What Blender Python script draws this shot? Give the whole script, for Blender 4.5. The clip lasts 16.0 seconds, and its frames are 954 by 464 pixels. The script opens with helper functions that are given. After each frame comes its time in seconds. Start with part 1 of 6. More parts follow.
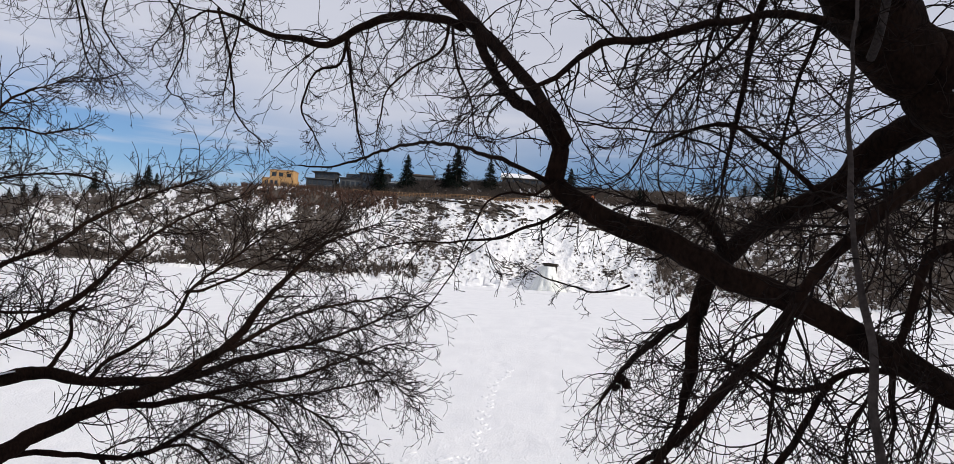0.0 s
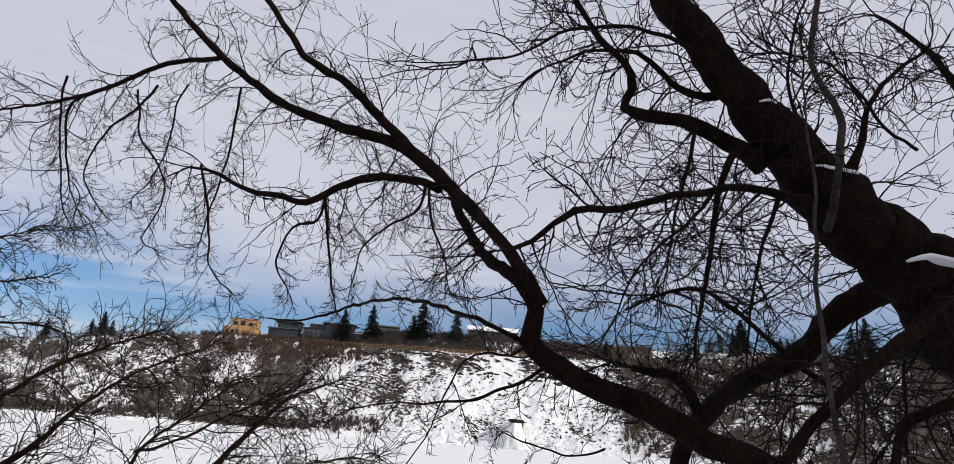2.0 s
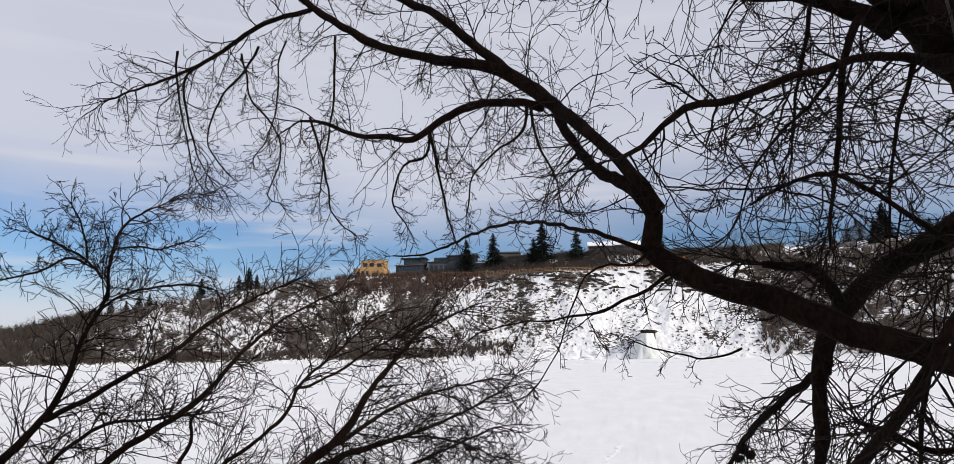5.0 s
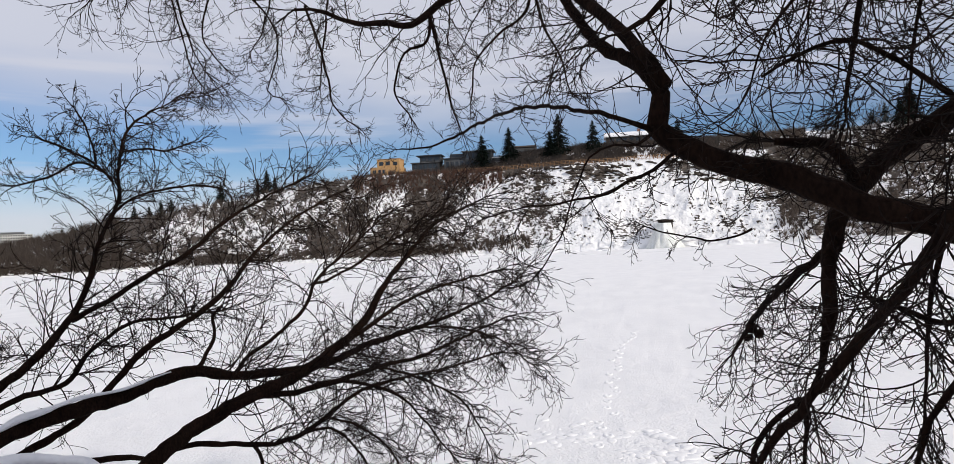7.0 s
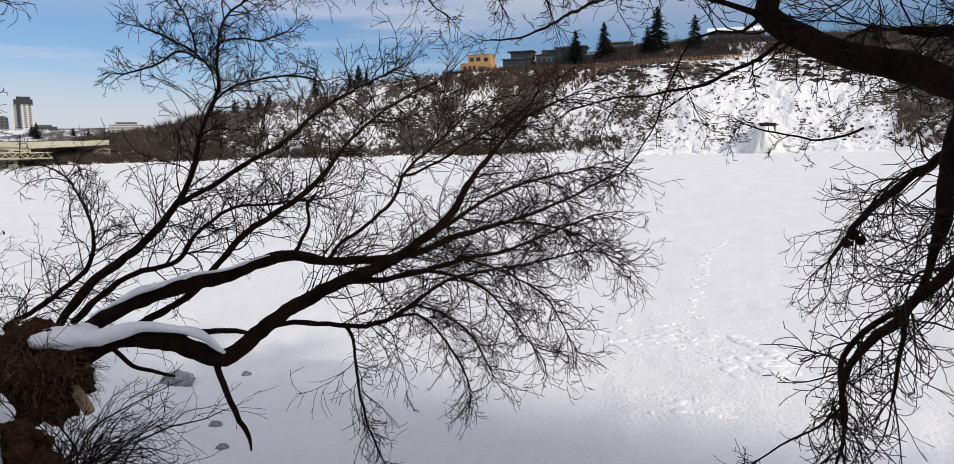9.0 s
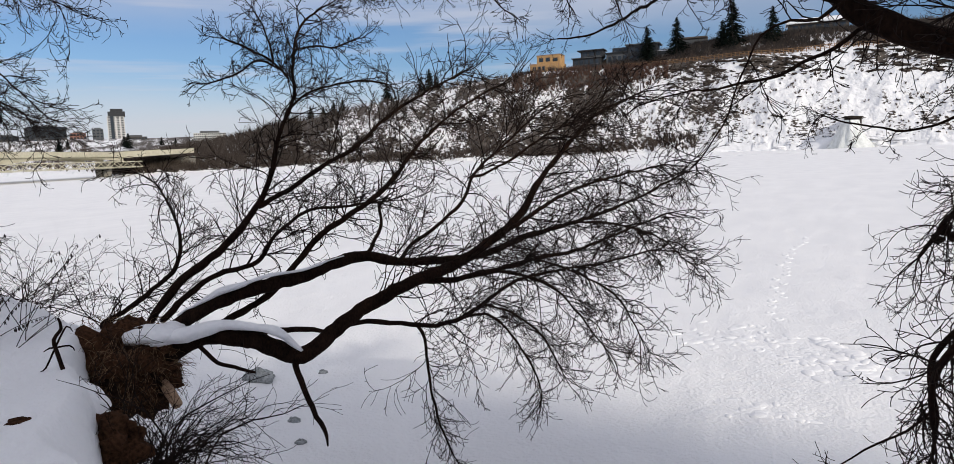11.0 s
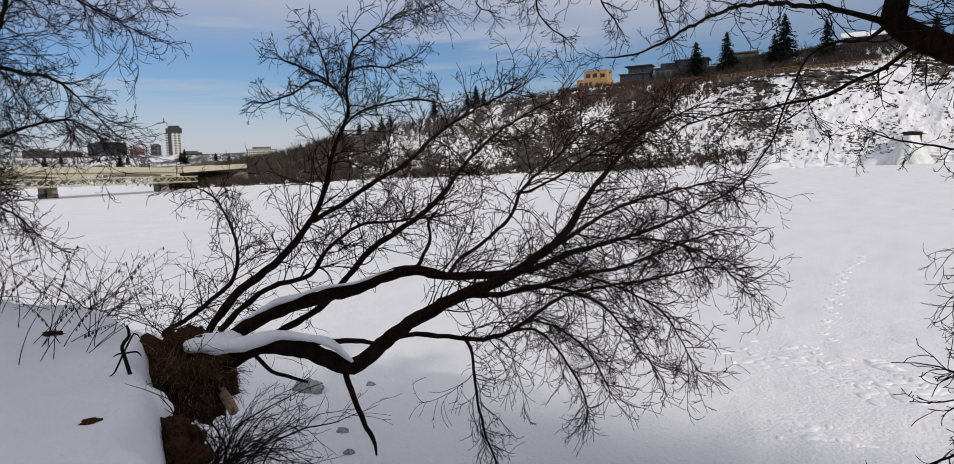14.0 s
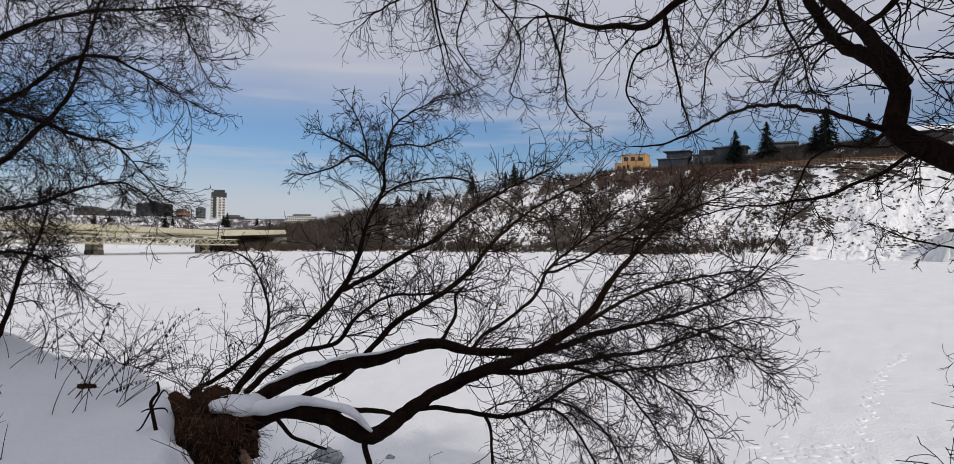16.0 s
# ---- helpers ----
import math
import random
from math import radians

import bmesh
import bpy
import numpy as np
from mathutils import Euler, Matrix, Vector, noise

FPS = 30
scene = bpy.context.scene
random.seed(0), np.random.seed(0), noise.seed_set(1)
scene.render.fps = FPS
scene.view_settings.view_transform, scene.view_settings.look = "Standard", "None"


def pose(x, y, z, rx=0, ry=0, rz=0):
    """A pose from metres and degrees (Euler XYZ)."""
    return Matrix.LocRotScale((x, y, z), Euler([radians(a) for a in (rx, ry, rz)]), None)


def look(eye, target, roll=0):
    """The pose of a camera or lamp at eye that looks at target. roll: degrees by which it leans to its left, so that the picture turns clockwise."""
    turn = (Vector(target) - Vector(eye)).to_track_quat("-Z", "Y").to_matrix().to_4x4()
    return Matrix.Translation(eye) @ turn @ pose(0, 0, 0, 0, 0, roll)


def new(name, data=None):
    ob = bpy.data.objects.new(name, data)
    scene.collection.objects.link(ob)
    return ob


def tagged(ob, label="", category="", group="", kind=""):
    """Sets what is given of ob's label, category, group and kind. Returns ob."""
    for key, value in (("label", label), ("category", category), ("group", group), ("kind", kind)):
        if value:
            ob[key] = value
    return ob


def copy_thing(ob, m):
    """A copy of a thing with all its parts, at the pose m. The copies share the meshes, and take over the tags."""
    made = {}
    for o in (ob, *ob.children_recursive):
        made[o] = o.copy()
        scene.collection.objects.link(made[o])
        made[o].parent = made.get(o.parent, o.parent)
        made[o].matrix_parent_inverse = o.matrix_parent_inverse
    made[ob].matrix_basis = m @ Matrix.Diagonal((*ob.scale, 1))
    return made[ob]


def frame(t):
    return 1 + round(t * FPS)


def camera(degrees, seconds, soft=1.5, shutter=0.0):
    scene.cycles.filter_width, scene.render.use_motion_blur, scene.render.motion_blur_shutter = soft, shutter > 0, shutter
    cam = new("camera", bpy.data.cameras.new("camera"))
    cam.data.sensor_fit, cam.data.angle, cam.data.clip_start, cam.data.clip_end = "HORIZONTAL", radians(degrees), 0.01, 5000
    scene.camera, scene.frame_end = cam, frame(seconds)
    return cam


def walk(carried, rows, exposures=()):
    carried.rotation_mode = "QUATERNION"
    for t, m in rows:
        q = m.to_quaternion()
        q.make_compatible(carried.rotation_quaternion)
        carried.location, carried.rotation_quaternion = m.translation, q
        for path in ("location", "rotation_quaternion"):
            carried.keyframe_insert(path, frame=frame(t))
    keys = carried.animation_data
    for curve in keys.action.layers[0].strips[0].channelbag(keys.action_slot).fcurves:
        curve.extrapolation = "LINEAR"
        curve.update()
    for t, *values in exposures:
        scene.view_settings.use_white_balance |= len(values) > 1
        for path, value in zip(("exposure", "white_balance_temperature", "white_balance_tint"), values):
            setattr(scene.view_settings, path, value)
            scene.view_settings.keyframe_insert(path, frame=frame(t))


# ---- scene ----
cam = camera(68.0, 16.0, soft=0.7)
ROWS = [
    (0.0, 0.000, 0.000, 3.500, 0.10, 3.73, -3.67),
    (0.5, -0.007, -0.004, 3.507, -1.59, 7.87, -2.53),
    (1.0, -0.025, -0.012, 3.515, -1.95, 10.76, -3.42),
    (1.5, -0.037, -0.015, 3.518, -2.17, 13.59, -4.28),
    (2.0, -0.047, -0.026, 3.526, -2.75, 16.19, -4.12),
    (2.5, -0.060, -0.041, 3.524, -1.17, 16.37, -3.96),
    (3.0, -0.061, -0.047, 3.524, -0.40, 15.91, -2.82),
    (3.5, -0.061, -0.047, 3.524, -0.41, 15.30, -2.64),
    (4.0, -0.066, -0.053, 3.525, 1.05, 13.34, -1.14),
    (4.5, -0.055, -0.034, 3.527, 5.04, 11.58, -0.51),
    (4.7, -0.050, -0.031, 3.523, 6.86, 10.80, 0.03),
    (6.8, 0.014, 0.060, 3.481, 9.00, 2.41, 2.80),
    (7.0, 0.014, 0.057, 3.479, 9.26, 1.28, 2.55),
    (7.5, 0.018, 0.060, 3.465, 10.34, -1.26, 2.47),
    (8.0, 0.020, 0.061, 3.457, 11.90, -2.67, 1.71),
    (8.5, 0.019, 0.074, 3.451, 13.55, -4.63, 1.12),
    (9.0, 0.019, 0.078, 3.444, 16.41, -6.64, 1.11),
    (9.2, 0.019, 0.080, 3.439, 17.72, -7.42, 1.39),
    (11.3, 0.039, 0.062, 3.432, 22.56, -6.03, 2.72),
    (11.5, 0.023, 0.062, 3.440, 22.94, -5.76, 3.17),
    (12.0, 0.034, 0.036, 3.443, 23.92, -4.88, 3.39),
    (12.5, 0.040, 0.032, 3.445, 24.36, -4.02, 3.80),
    (13.0, 0.047, 0.031, 3.444, 24.52, -3.89, 4.78),
    (13.5, 0.053, 0.014, 3.444, 26.07, -3.67, 4.33),
    (14.0, 0.060, -0.042, 3.441, 25.75, -4.95, 2.13),
    (14.5, 0.089, -0.104, 3.448, 22.02, -6.78, 2.16),
    (15.0, 0.106, -0.154, 3.452, 25.03, -1.65, 0.94),
    (15.5, 0.147, -0.185, 3.466, 28.09, 1.36, -0.30),
    (16.0, 0.199, -0.160, 3.457, 28.57, 1.22, -0.58),
]
walk(cam, [(t, pose(x, y, z, 90 + pitch, roll, yaw)) for t, x, y, z, yaw, pitch, roll in ROWS],
     exposures=[(0.0, 0.05), (4.5, 0.06), (7.0, 0.05), (9.0, 0.0), (11.5, -0.08), (12.5, -0.27), (16.0, -0.24)])

# ---- world and sun ----
SUN_EL, SUN_FROM = 26.0, (1.0, -0.5)  # the sun stands behind the viewer, over an unseen south rise added for shade
sun_dir = Vector((SUN_FROM[0], SUN_FROM[1], 0)).normalized() * math.cos(radians(SUN_EL)) + Vector((0, 0, math.sin(radians(SUN_EL))))
sun = new("sun", bpy.data.lights.new("sun", "SUN"))
sun.data.energy, sun.data.angle, sun.data.color = 2.7, radians(2.0), (1.0, 0.93, 0.82)
sun.matrix_world = look(sun_dir * 50, (0, 0, 0))
scene.view_settings.exposure = 0.0

world = bpy.data.worlds.new("winter_sky")
scene.world = world
world.use_nodes = True
wn, wl = world.node_tree.nodes, world.node_tree.links
wn.clear()
w_out, w_bg = wn.new("ShaderNodeOutputWorld"), wn.new("ShaderNodeBackground")
w_sky = wn.new("ShaderNodeTexSky")
w_sky.sky_type, w_sky.sun_disc = "NISHITA", False
w_sky.sun_elevation, w_sky.sun_rotation = radians(SUN_EL), math.atan2(SUN_FROM[0], SUN_FROM[1])
w_sky.air_density, w_sky.dust_density, w_sky.ozone_density = 1.0, 0.4, 2.0
w_co, w_sep = wn.new("ShaderNodeTexCoord"), wn.new("ShaderNodeSeparateXYZ")
wl.new(w_co.outputs["Generated"], w_sep.inputs[0])


def w_math(op, a, b=0.0, clamp=False):
    n = wn.new("ShaderNodeMath")
    n.operation, n.use_clamp = op, clamp
    for i, v in enumerate((a, b)):
        if isinstance(v, (int, float)):
            n.inputs[i].default_value = v
        else:
            wl.new(v, n.inputs[i])
    return n.outputs[0]


def w_noise(sx, sy, sz, scale, detail=5.0, off=(0, 0, 0)):
    mp, nz = wn.new("ShaderNodeMapping"), wn.new("ShaderNodeTexNoise")
    mp.inputs["Scale"].default_value, mp.inputs["Location"].default_value = (sx, sy, sz), off
    wl.new(w_co.outputs["Generated"], mp.inputs[0])
    wl.new(mp.outputs[0], nz.inputs["Vector"])
    nz.inputs["Scale"].default_value, nz.inputs["Detail"].default_value = scale, detail
    return nz.outputs["Fac"]


# high thin cloud sheet overhead, clear strip above the horizon, hazy rim low down, streaks of cirrus
w_el = w_sep.outputs["Z"]
w_wob = w_math("MULTIPLY", w_math("SUBTRACT", w_noise(1.0, 1.0, 3.0, 1.7), 0.5), 0.22)
w_sheet = w_math("MULTIPLY", w_math("SUBTRACT", w_math("ADD", w_el, w_wob), 0.17), 9.0, True)
w_rim = w_math("MULTIPLY", w_math("SUBTRACT", 0.125, w_math("ADD", w_el, w_math("MULTIPLY", w_wob, 0.6))), 13.0, True)
w_streak = w_math("MULTIPLY", w_math("SUBTRACT", w_noise(1.0, 1.0, 16.0, 2.4, 6.0, (3.1, 0.4, 1.3)), 0.53), 5.0, True)
w_open = w_math("SUBTRACT", 0.72, w_math("MULTIPLY", w_sheet, 0.66))  # cirrus shows only where the sheet is thin
w_fac = w_math("ADD", w_math("MULTIPLY", w_sheet, 0.86), w_math("ADD", w_math("MULTIPLY", w_rim, 0.78), w_math("MULTIPLY", w_streak, w_open)), True)
w_tint = wn.new("ShaderNodeMix")
w_tint.data_type = "RGBA"
w_tint.inputs[6].default_value, w_tint.inputs[7].default_value = (6.6, 6.8, 7.9, 1), (8.4, 8.4, 9.1, 1)
wl.new(w_noise(1.0, 1.0, 2.5, 2.2, 5.0, (7.0, 2.0, 0.0)), w_tint.inputs[0])
w_mix = wn.new("ShaderNodeMix")
w_mix.data_type = "RGBA"
wl.new(w_fac, w_mix.inputs[0])
w_blue = wn.new("ShaderNodeMix")  # cold dry winter air: a deeper blue than the summer model gives
w_blue.data_type, w_blue.blend_type = "RGBA", "MULTIPLY"
w_blue.inputs[0].default_value, w_blue.inputs[7].default_value = 1.0, (0.73, 0.87, 1.10, 1)
wl.new(w_sky.outputs[0], w_blue.inputs[6])
wl.new(w_blue.outputs[2], w_mix.inputs[6])
wl.new(w_tint.outputs[2], w_mix.inputs[7])
wl.new(w_mix.outputs[2], w_bg.inputs["Color"])
w_bg.inputs["Strength"].default_value = 0.085
wl.new(w_bg.outputs[0], w_out.inputs[0])

# ---- materials ----


def mat(name, dark, light, scale=4.0, rough=0.85, bump=0.3, fine=30.0, metal=0.0, island=0.0, bump_dist=0.02, stretch=(1, 1, 1), spec=0.4):
    """A material whose colour runs between two tones at two scales, with bump."""
    m = bpy.data.materials.new(name)
    m.use_nodes = True
    nt = m.node_tree
    b = nt.nodes["Principled BSDF"]
    b.inputs["Roughness"].default_value, b.inputs["Metallic"].default_value, b.inputs["Specular IOR Level"].default_value = rough, metal, spec
    tc, mp = nt.nodes.new("ShaderNodeTexCoord"), nt.nodes.new("ShaderNodeMapping")
    mp.inputs["Scale"].default_value = stretch
    nt.links.new(tc.outputs["Object"], mp.inputs[0])
    n1, n2 = nt.nodes.new("ShaderNodeTexNoise"), nt.nodes.new("ShaderNodeTexNoise")
    n1.inputs["Scale"].default_value, n2.inputs["Scale"].default_value = scale, fine
    n1.inputs["Detail"].default_value = 6
    for n in (n1, n2):
        nt.links.new(mp.outputs[0], n.inputs["Vector"])
    add = nt.nodes.new("ShaderNodeMath")
    add.operation = "MULTIPLY_ADD"
    add.inputs[1].default_value = 0.5
    nt.links.new(n2.outputs["Fac"], add.inputs[0])
    half = nt.nodes.new("ShaderNodeMath")
    half.operation = "MULTIPLY"
    half.inputs[1].default_value = 0.5
    nt.links.new(n1.outputs["Fac"], half.inputs[0])
    nt.links.new(half.outputs[0], add.inputs[2])
    ramp = nt.nodes.new("ShaderNodeValToRGB")
    ramp.color_ramp.elements[0].position, ramp.color_ramp.elements[1].position = 0.36, 0.64
    ramp.color_ramp.elements[0].color, ramp.color_ramp.elements[1].color = (*dark, 1), (*light, 1)
    nt.links.new(add.outputs[0], ramp.inputs[0])
    col = ramp.outputs[0]
    if island:
        geo, mul, hsv = nt.nodes.new("ShaderNodeNewGeometry"), nt.nodes.new("ShaderNodeMapRange"), nt.nodes.new("ShaderNodeHueSaturation")
        mul.inputs[3].default_value, mul.inputs[4].default_value = 1 - island, 1 + island
        nt.links.new(geo.outputs["Random Per Island"], mul.inputs[0])
        nt.links.new(mul.outputs[0], hsv.inputs["Value"])
        nt.links.new(col, hsv.inputs["Color"])
        col = hsv.outputs[0]
    nt.links.new(col, b.inputs["Base Color"])
    if bump:
        bp = nt.nodes.new("ShaderNodeBump")
        bp.inputs["Strength"].default_value, bp.inputs["Distance"].default_value = bump, bump_dist
        nt.links.new(add.outputs[0], bp.inputs["Height"])
        nt.links.new(bp.outputs[0], b.inputs["Normal"])
    return m


# bark set below its real tone: the trees' shade is put into the colour
BARK = mat("shaded_willow_bark", (0.006, 0.0037, 0.0028), (0.023, 0.0125, 0.0082), 9, 0.95, 0.9, 60, stretch=(1, 1, 0.5), spec=0.06)
TWIG = mat("shaded_twig_bark", (0.008, 0.006, 0.005), (0.024, 0.016, 0.013), 5, 0.9, 0, 30, island=0.35, spec=0.05)
GREY_BARK = mat("grey_sapling_bark", (0.022, 0.018, 0.016), (0.065, 0.052, 0.046), 12, 0.9, 0.5, 70, spec=0.1)
SNOW = mat("packed_snow", (0.80, 0.80, 0.82), (0.89, 0.885, 0.89), 3, 0.75, 0.5, 22, bump_dist=0.03)
ICE = mat("frozen_seepage_ice", (0.60, 0.62, 0.58), (0.85, 0.86, 0.85), 0.9, 0.45, 0.8, 6, bump_dist=0.3, stretch=(1, 1, 0.2))
SOIL = mat("eroded_brown_soil", (0.014, 0.007, 0.004), (0.075, 0.036, 0.019), 5, 0.98, 1.0, 40, bump_dist=0.04, spec=0.05)
GRASS = mat("dead_brown_grass", (0.055, 0.029, 0.014), (0.19, 0.115, 0.058), 4, 0.9, 0, 20, island=0.4)
CUTWOOD = mat("weathered_cut_wood", (0.22, 0.13, 0.08), (0.42, 0.28, 0.18), 10, 0.9, 0.3, 50)
LEAF = mat("withered_black_leaf", (0.012, 0.009, 0.008), (0.045, 0.032, 0.026), 8, 0.9, 0, 30, island=0.3)
ROCK = mat("grey_river_ice_block", (0.12, 0.13, 0.13), (0.42, 0.44, 0.44), 7, 0.6, 0.8, 30)
BRUSH = mat("leafless_brush", (0.060, 0.045, 0.036), (0.15, 0.115, 0.09), 0.15, 0.95, 0, 1.5, island=0.45)
BRUSH_RED = mat("reddish_brush", (0.07, 0.036, 0.025), (0.17, 0.095, 0.065), 0.15, 0.95, 0, 1.5, island=0.4)
LEDGE = mat("dark_shale_ledge", (0.018, 0.014, 0.012), (0.085, 0.068, 0.055), 0.8, 0.95, 0.8, 5, island=0.4, bump_dist=0.3, spec=0.1)
FIR = mat("dark_spruce_needles", (0.003, 0.0055, 0.0045), (0.012, 0.017, 0.013), 0.8, 0.95, 0, 6, island=0.4, spec=0.05)
FARBARK = mat("distant_bare_bark", (0.035, 0.029, 0.026), (0.09, 0.075, 0.064), 1, 0.95, 0, 6, island=0.3)
SHEATH = mat("yellow_wood_sheathing", (0.36, 0.20, 0.08), (0.54, 0.33, 0.14), 0.8, 0.8, 0.1, 5)
DARKWALL = mat("charcoal_cladding", (0.014, 0.015, 0.017), (0.038, 0.040, 0.044), 0.7, 0.7, 0.1, 6)
GREYWALL = mat("grey_stucco", (0.055, 0.058, 0.062), (0.115, 0.118, 0.122), 0.7, 0.8, 0.1, 6)
BROWNWALL = mat("brown_siding", (0.045, 0.036, 0.030), (0.09, 0.072, 0.06), 0.7, 0.8, 0.1, 6)
WHITEWALL = mat("pale_stucco", (0.50, 0.49, 0.46), (0.66, 0.64, 0.60), 0.5, 0.8, 0.1, 4)
BRICKRED = mat("red_brick_far", (0.22, 0.10, 0.07), (0.34, 0.17, 0.12), 0.5, 0.85, 0.1, 4)
CONCRETE = mat("cream_bridge_concrete", (0.46, 0.42, 0.30), (0.62, 0.58, 0.44), 0.12, 0.85, 0.1, 1.2)
STEEL = mat("cream_painted_steel", (0.42, 0.39, 0.27), (0.56, 0.52, 0.38), 0.4, 0.6, 0.1, 4)
PIERC = mat("weathered_pier_concrete", (0.20, 0.185, 0.155), (0.34, 0.315, 0.265), 0.3, 0.9, 0.1, 3)
PIERBASE = mat("dark_wet_concrete", (0.06, 0.05, 0.045), (0.12, 0.10, 0.09), 0.4, 0.8, 0.1, 3)
GLASSD = mat("dark_window_glass", (0.02, 0.025, 0.03), (0.05, 0.06, 0.075), 0.3, 0.12, 0, 2)
FENCE = mat("raw_timber_fence", (0.20, 0.11, 0.055), (0.36, 0.21, 0.11), 1.5, 0.9, 0, 10)
ORANGE = mat("orange_machine_paint", (0.70, 0.13, 0.02), (0.85, 0.20, 0.04), 1.5, 0.5, 0, 10)
DARKM = mat("dark_rubber_steel_and_shade", (0.015, 0.015, 0.015), (0.05, 0.05, 0.05), 2, 0.7, 0, 12)

# ground: snow, with bare earth and brush litter where the mask says so
GROUND = bpy.data.materials.new("snow_and_bare_earth")
GROUND.use_nodes = True
gn, gl = GROUND.node_tree.nodes, GROUND.node_tree.links
g_b = gn["Principled BSDF"]
g_b.inputs["Roughness"].default_value = 0.8
g_tc = gn.new("ShaderNodeTexCoord")


def g_noise(scale, detail=5.0, stretch=(1, 1, 1)):
    mp, nz = gn.new("ShaderNodeMapping"), gn.new("ShaderNodeTexNoise")
    mp.inputs["Scale"].default_value = stretch
    gl.new(g_tc.outputs["Object"], mp.inputs[0])
    gl.new(mp.outputs[0], nz.inputs["Vector"])
    nz.inputs["Scale"].default_value, nz.inputs["Detail"].default_value = scale, detail
    return nz.outputs["Fac"]


def g_ramp(fac, p0, c0, p1, c1):
    r = gn.new("ShaderNodeValToRGB")
    r.color_ramp.elements[0].position, r.color_ramp.elements[1].position = p0, p1
    r.color_ramp.elements[0].color, r.color_ramp.elements[1].color = (*c0, 1), (*c1, 1)
    gl.new(fac, r.inputs[0])
    return r.outputs[0]


g_snow = g_ramp(g_noise(0.6, 8, (1, 0.4, 1)), 0.3, (0.815, 0.812, 0.825), 0.7, (0.89, 0.885, 0.89))
g_earth = g_ramp(g_noise(0.7, 6), 0.35, (0.030, 0.024, 0.020), 0.7, (0.115, 0.090, 0.072))
g_at = gn.new("ShaderNodeAttribute")
g_at.attribute_name = "bare"
g_sum = gn.new("ShaderNodeMath")
g_sum.operation = "ADD"
gl.new(g_at.outputs["Fac"], g_sum.inputs[0])
gl.new(g_noise(1.05, 9, (0.6, 0.6, 1.9)), g_sum.inputs[1])
g_mask = g_ramp(g_sum.outputs[0], 0.98, (0, 0, 0), 1.10, (1, 1, 1))
g_mix = gn.new("ShaderNodeMix")
g_mix.data_type = "RGBA"
gl.new(g_mask, g_mix.inputs[0])
gl.new(g_snow, g_mix.inputs[6])
gl.new(g_earth, g_mix.inputs[7])
gl.new(g_mix.outputs[2], g_b.inputs["Base Color"])
g_h = gn.new("ShaderNodeMath")
g_h.operation = "MULTIPLY_ADD"
g_h.inputs[1].default_value = 0.55
gl.new(g_noise(19.0, 4), g_h.inputs[0])
gl.new(g_noise(2.2, 6), g_h.inputs[2])
g_bp = gn.new("ShaderNodeBump")
g_bp.inputs["Strength"].default_value, g_bp.inputs["Distance"].default_value = 0.95, 0.05
gl.new(g_h.outputs[0], g_bp.inputs["Height"])
# coarse broken relief of the far slopes
g_far = gn.new("ShaderNodeMath")
g_far.operation, g_far.use_clamp = "ADD", True
g_far.inputs[1].default_value = 0.9
gl.new(g_at.outputs["Fac"], g_far.inputs[0])
g_cl = gn.new("ShaderNodeMath")
g_cl.operation = "MULTIPLY"
gl.new(g_far.outputs[0], g_cl.inputs[0])
gl.new(g_noise(0.45, 10), g_cl.inputs[1])
g_bp2 = gn.new("ShaderNodeBump")
g_bp2.inputs["Strength"].default_value, g_bp2.inputs["Distance"].default_value = 0.7, 2.0
gl.new(g_cl.outputs[0], g_bp2.inputs["Height"])
gl.new(g_bp.outputs[0], g_bp2.inputs["Normal"])
gl.new(g_bp2.outputs[0], g_b.inputs["Normal"])

# ---- builders ----
rng = random.Random(7)


def finish(name, me, material, parent, smooth=False):
    me.materials.append(material)
    if smooth:
        me.polygons.foreach_set("use_smooth", [True] * len(me.polygons))
    ob = new(name, me)
    if parent:
        ob.parent = parent
    return ob


def part(name, bm, material, parent, label="", smooth=False):
    me = bpy.data.meshes.new(name)
    bm.to_mesh(me)
    bm.free()
    return tagged(finish(name, me, material, parent, smooth), label)


def raw(name, verts, faces, material, parent, smooth=False):
    me = bpy.data.meshes.new(name)
    me.from_pydata(verts, [], faces)
    me.update()
    return finish(name, me, material, parent, smooth)


def thing(name, label, category, m=None, group="", kind=""):
    ob = tagged(new(name), label, category, group, kind)
    if m is not None:
        ob.matrix_basis = m
    return ob


def box(bm, x0, x1, y0, y1, z0, z1, bevel=0.0):
    r = bmesh.ops.create_cube(bm, size=1, matrix=Matrix.Translation(((x0 + x1) / 2, (y0 + y1) / 2, (z0 + z1) / 2)) @ Matrix.Diagonal((x1 - x0, y1 - y0, z1 - z0, 1)))
    if bevel:
        es = list({e for v in r["verts"] for e in v.link_edges})
        bmesh.ops.bevel(bm, geom=es, offset=bevel, segments=1, affect="EDGES")
    return bm


def boxpart(name, material, parent, *dims, label="", bevel=0.0):
    return part(name, box(bmesh.new(), *dims, bevel=bevel), material, parent, label)


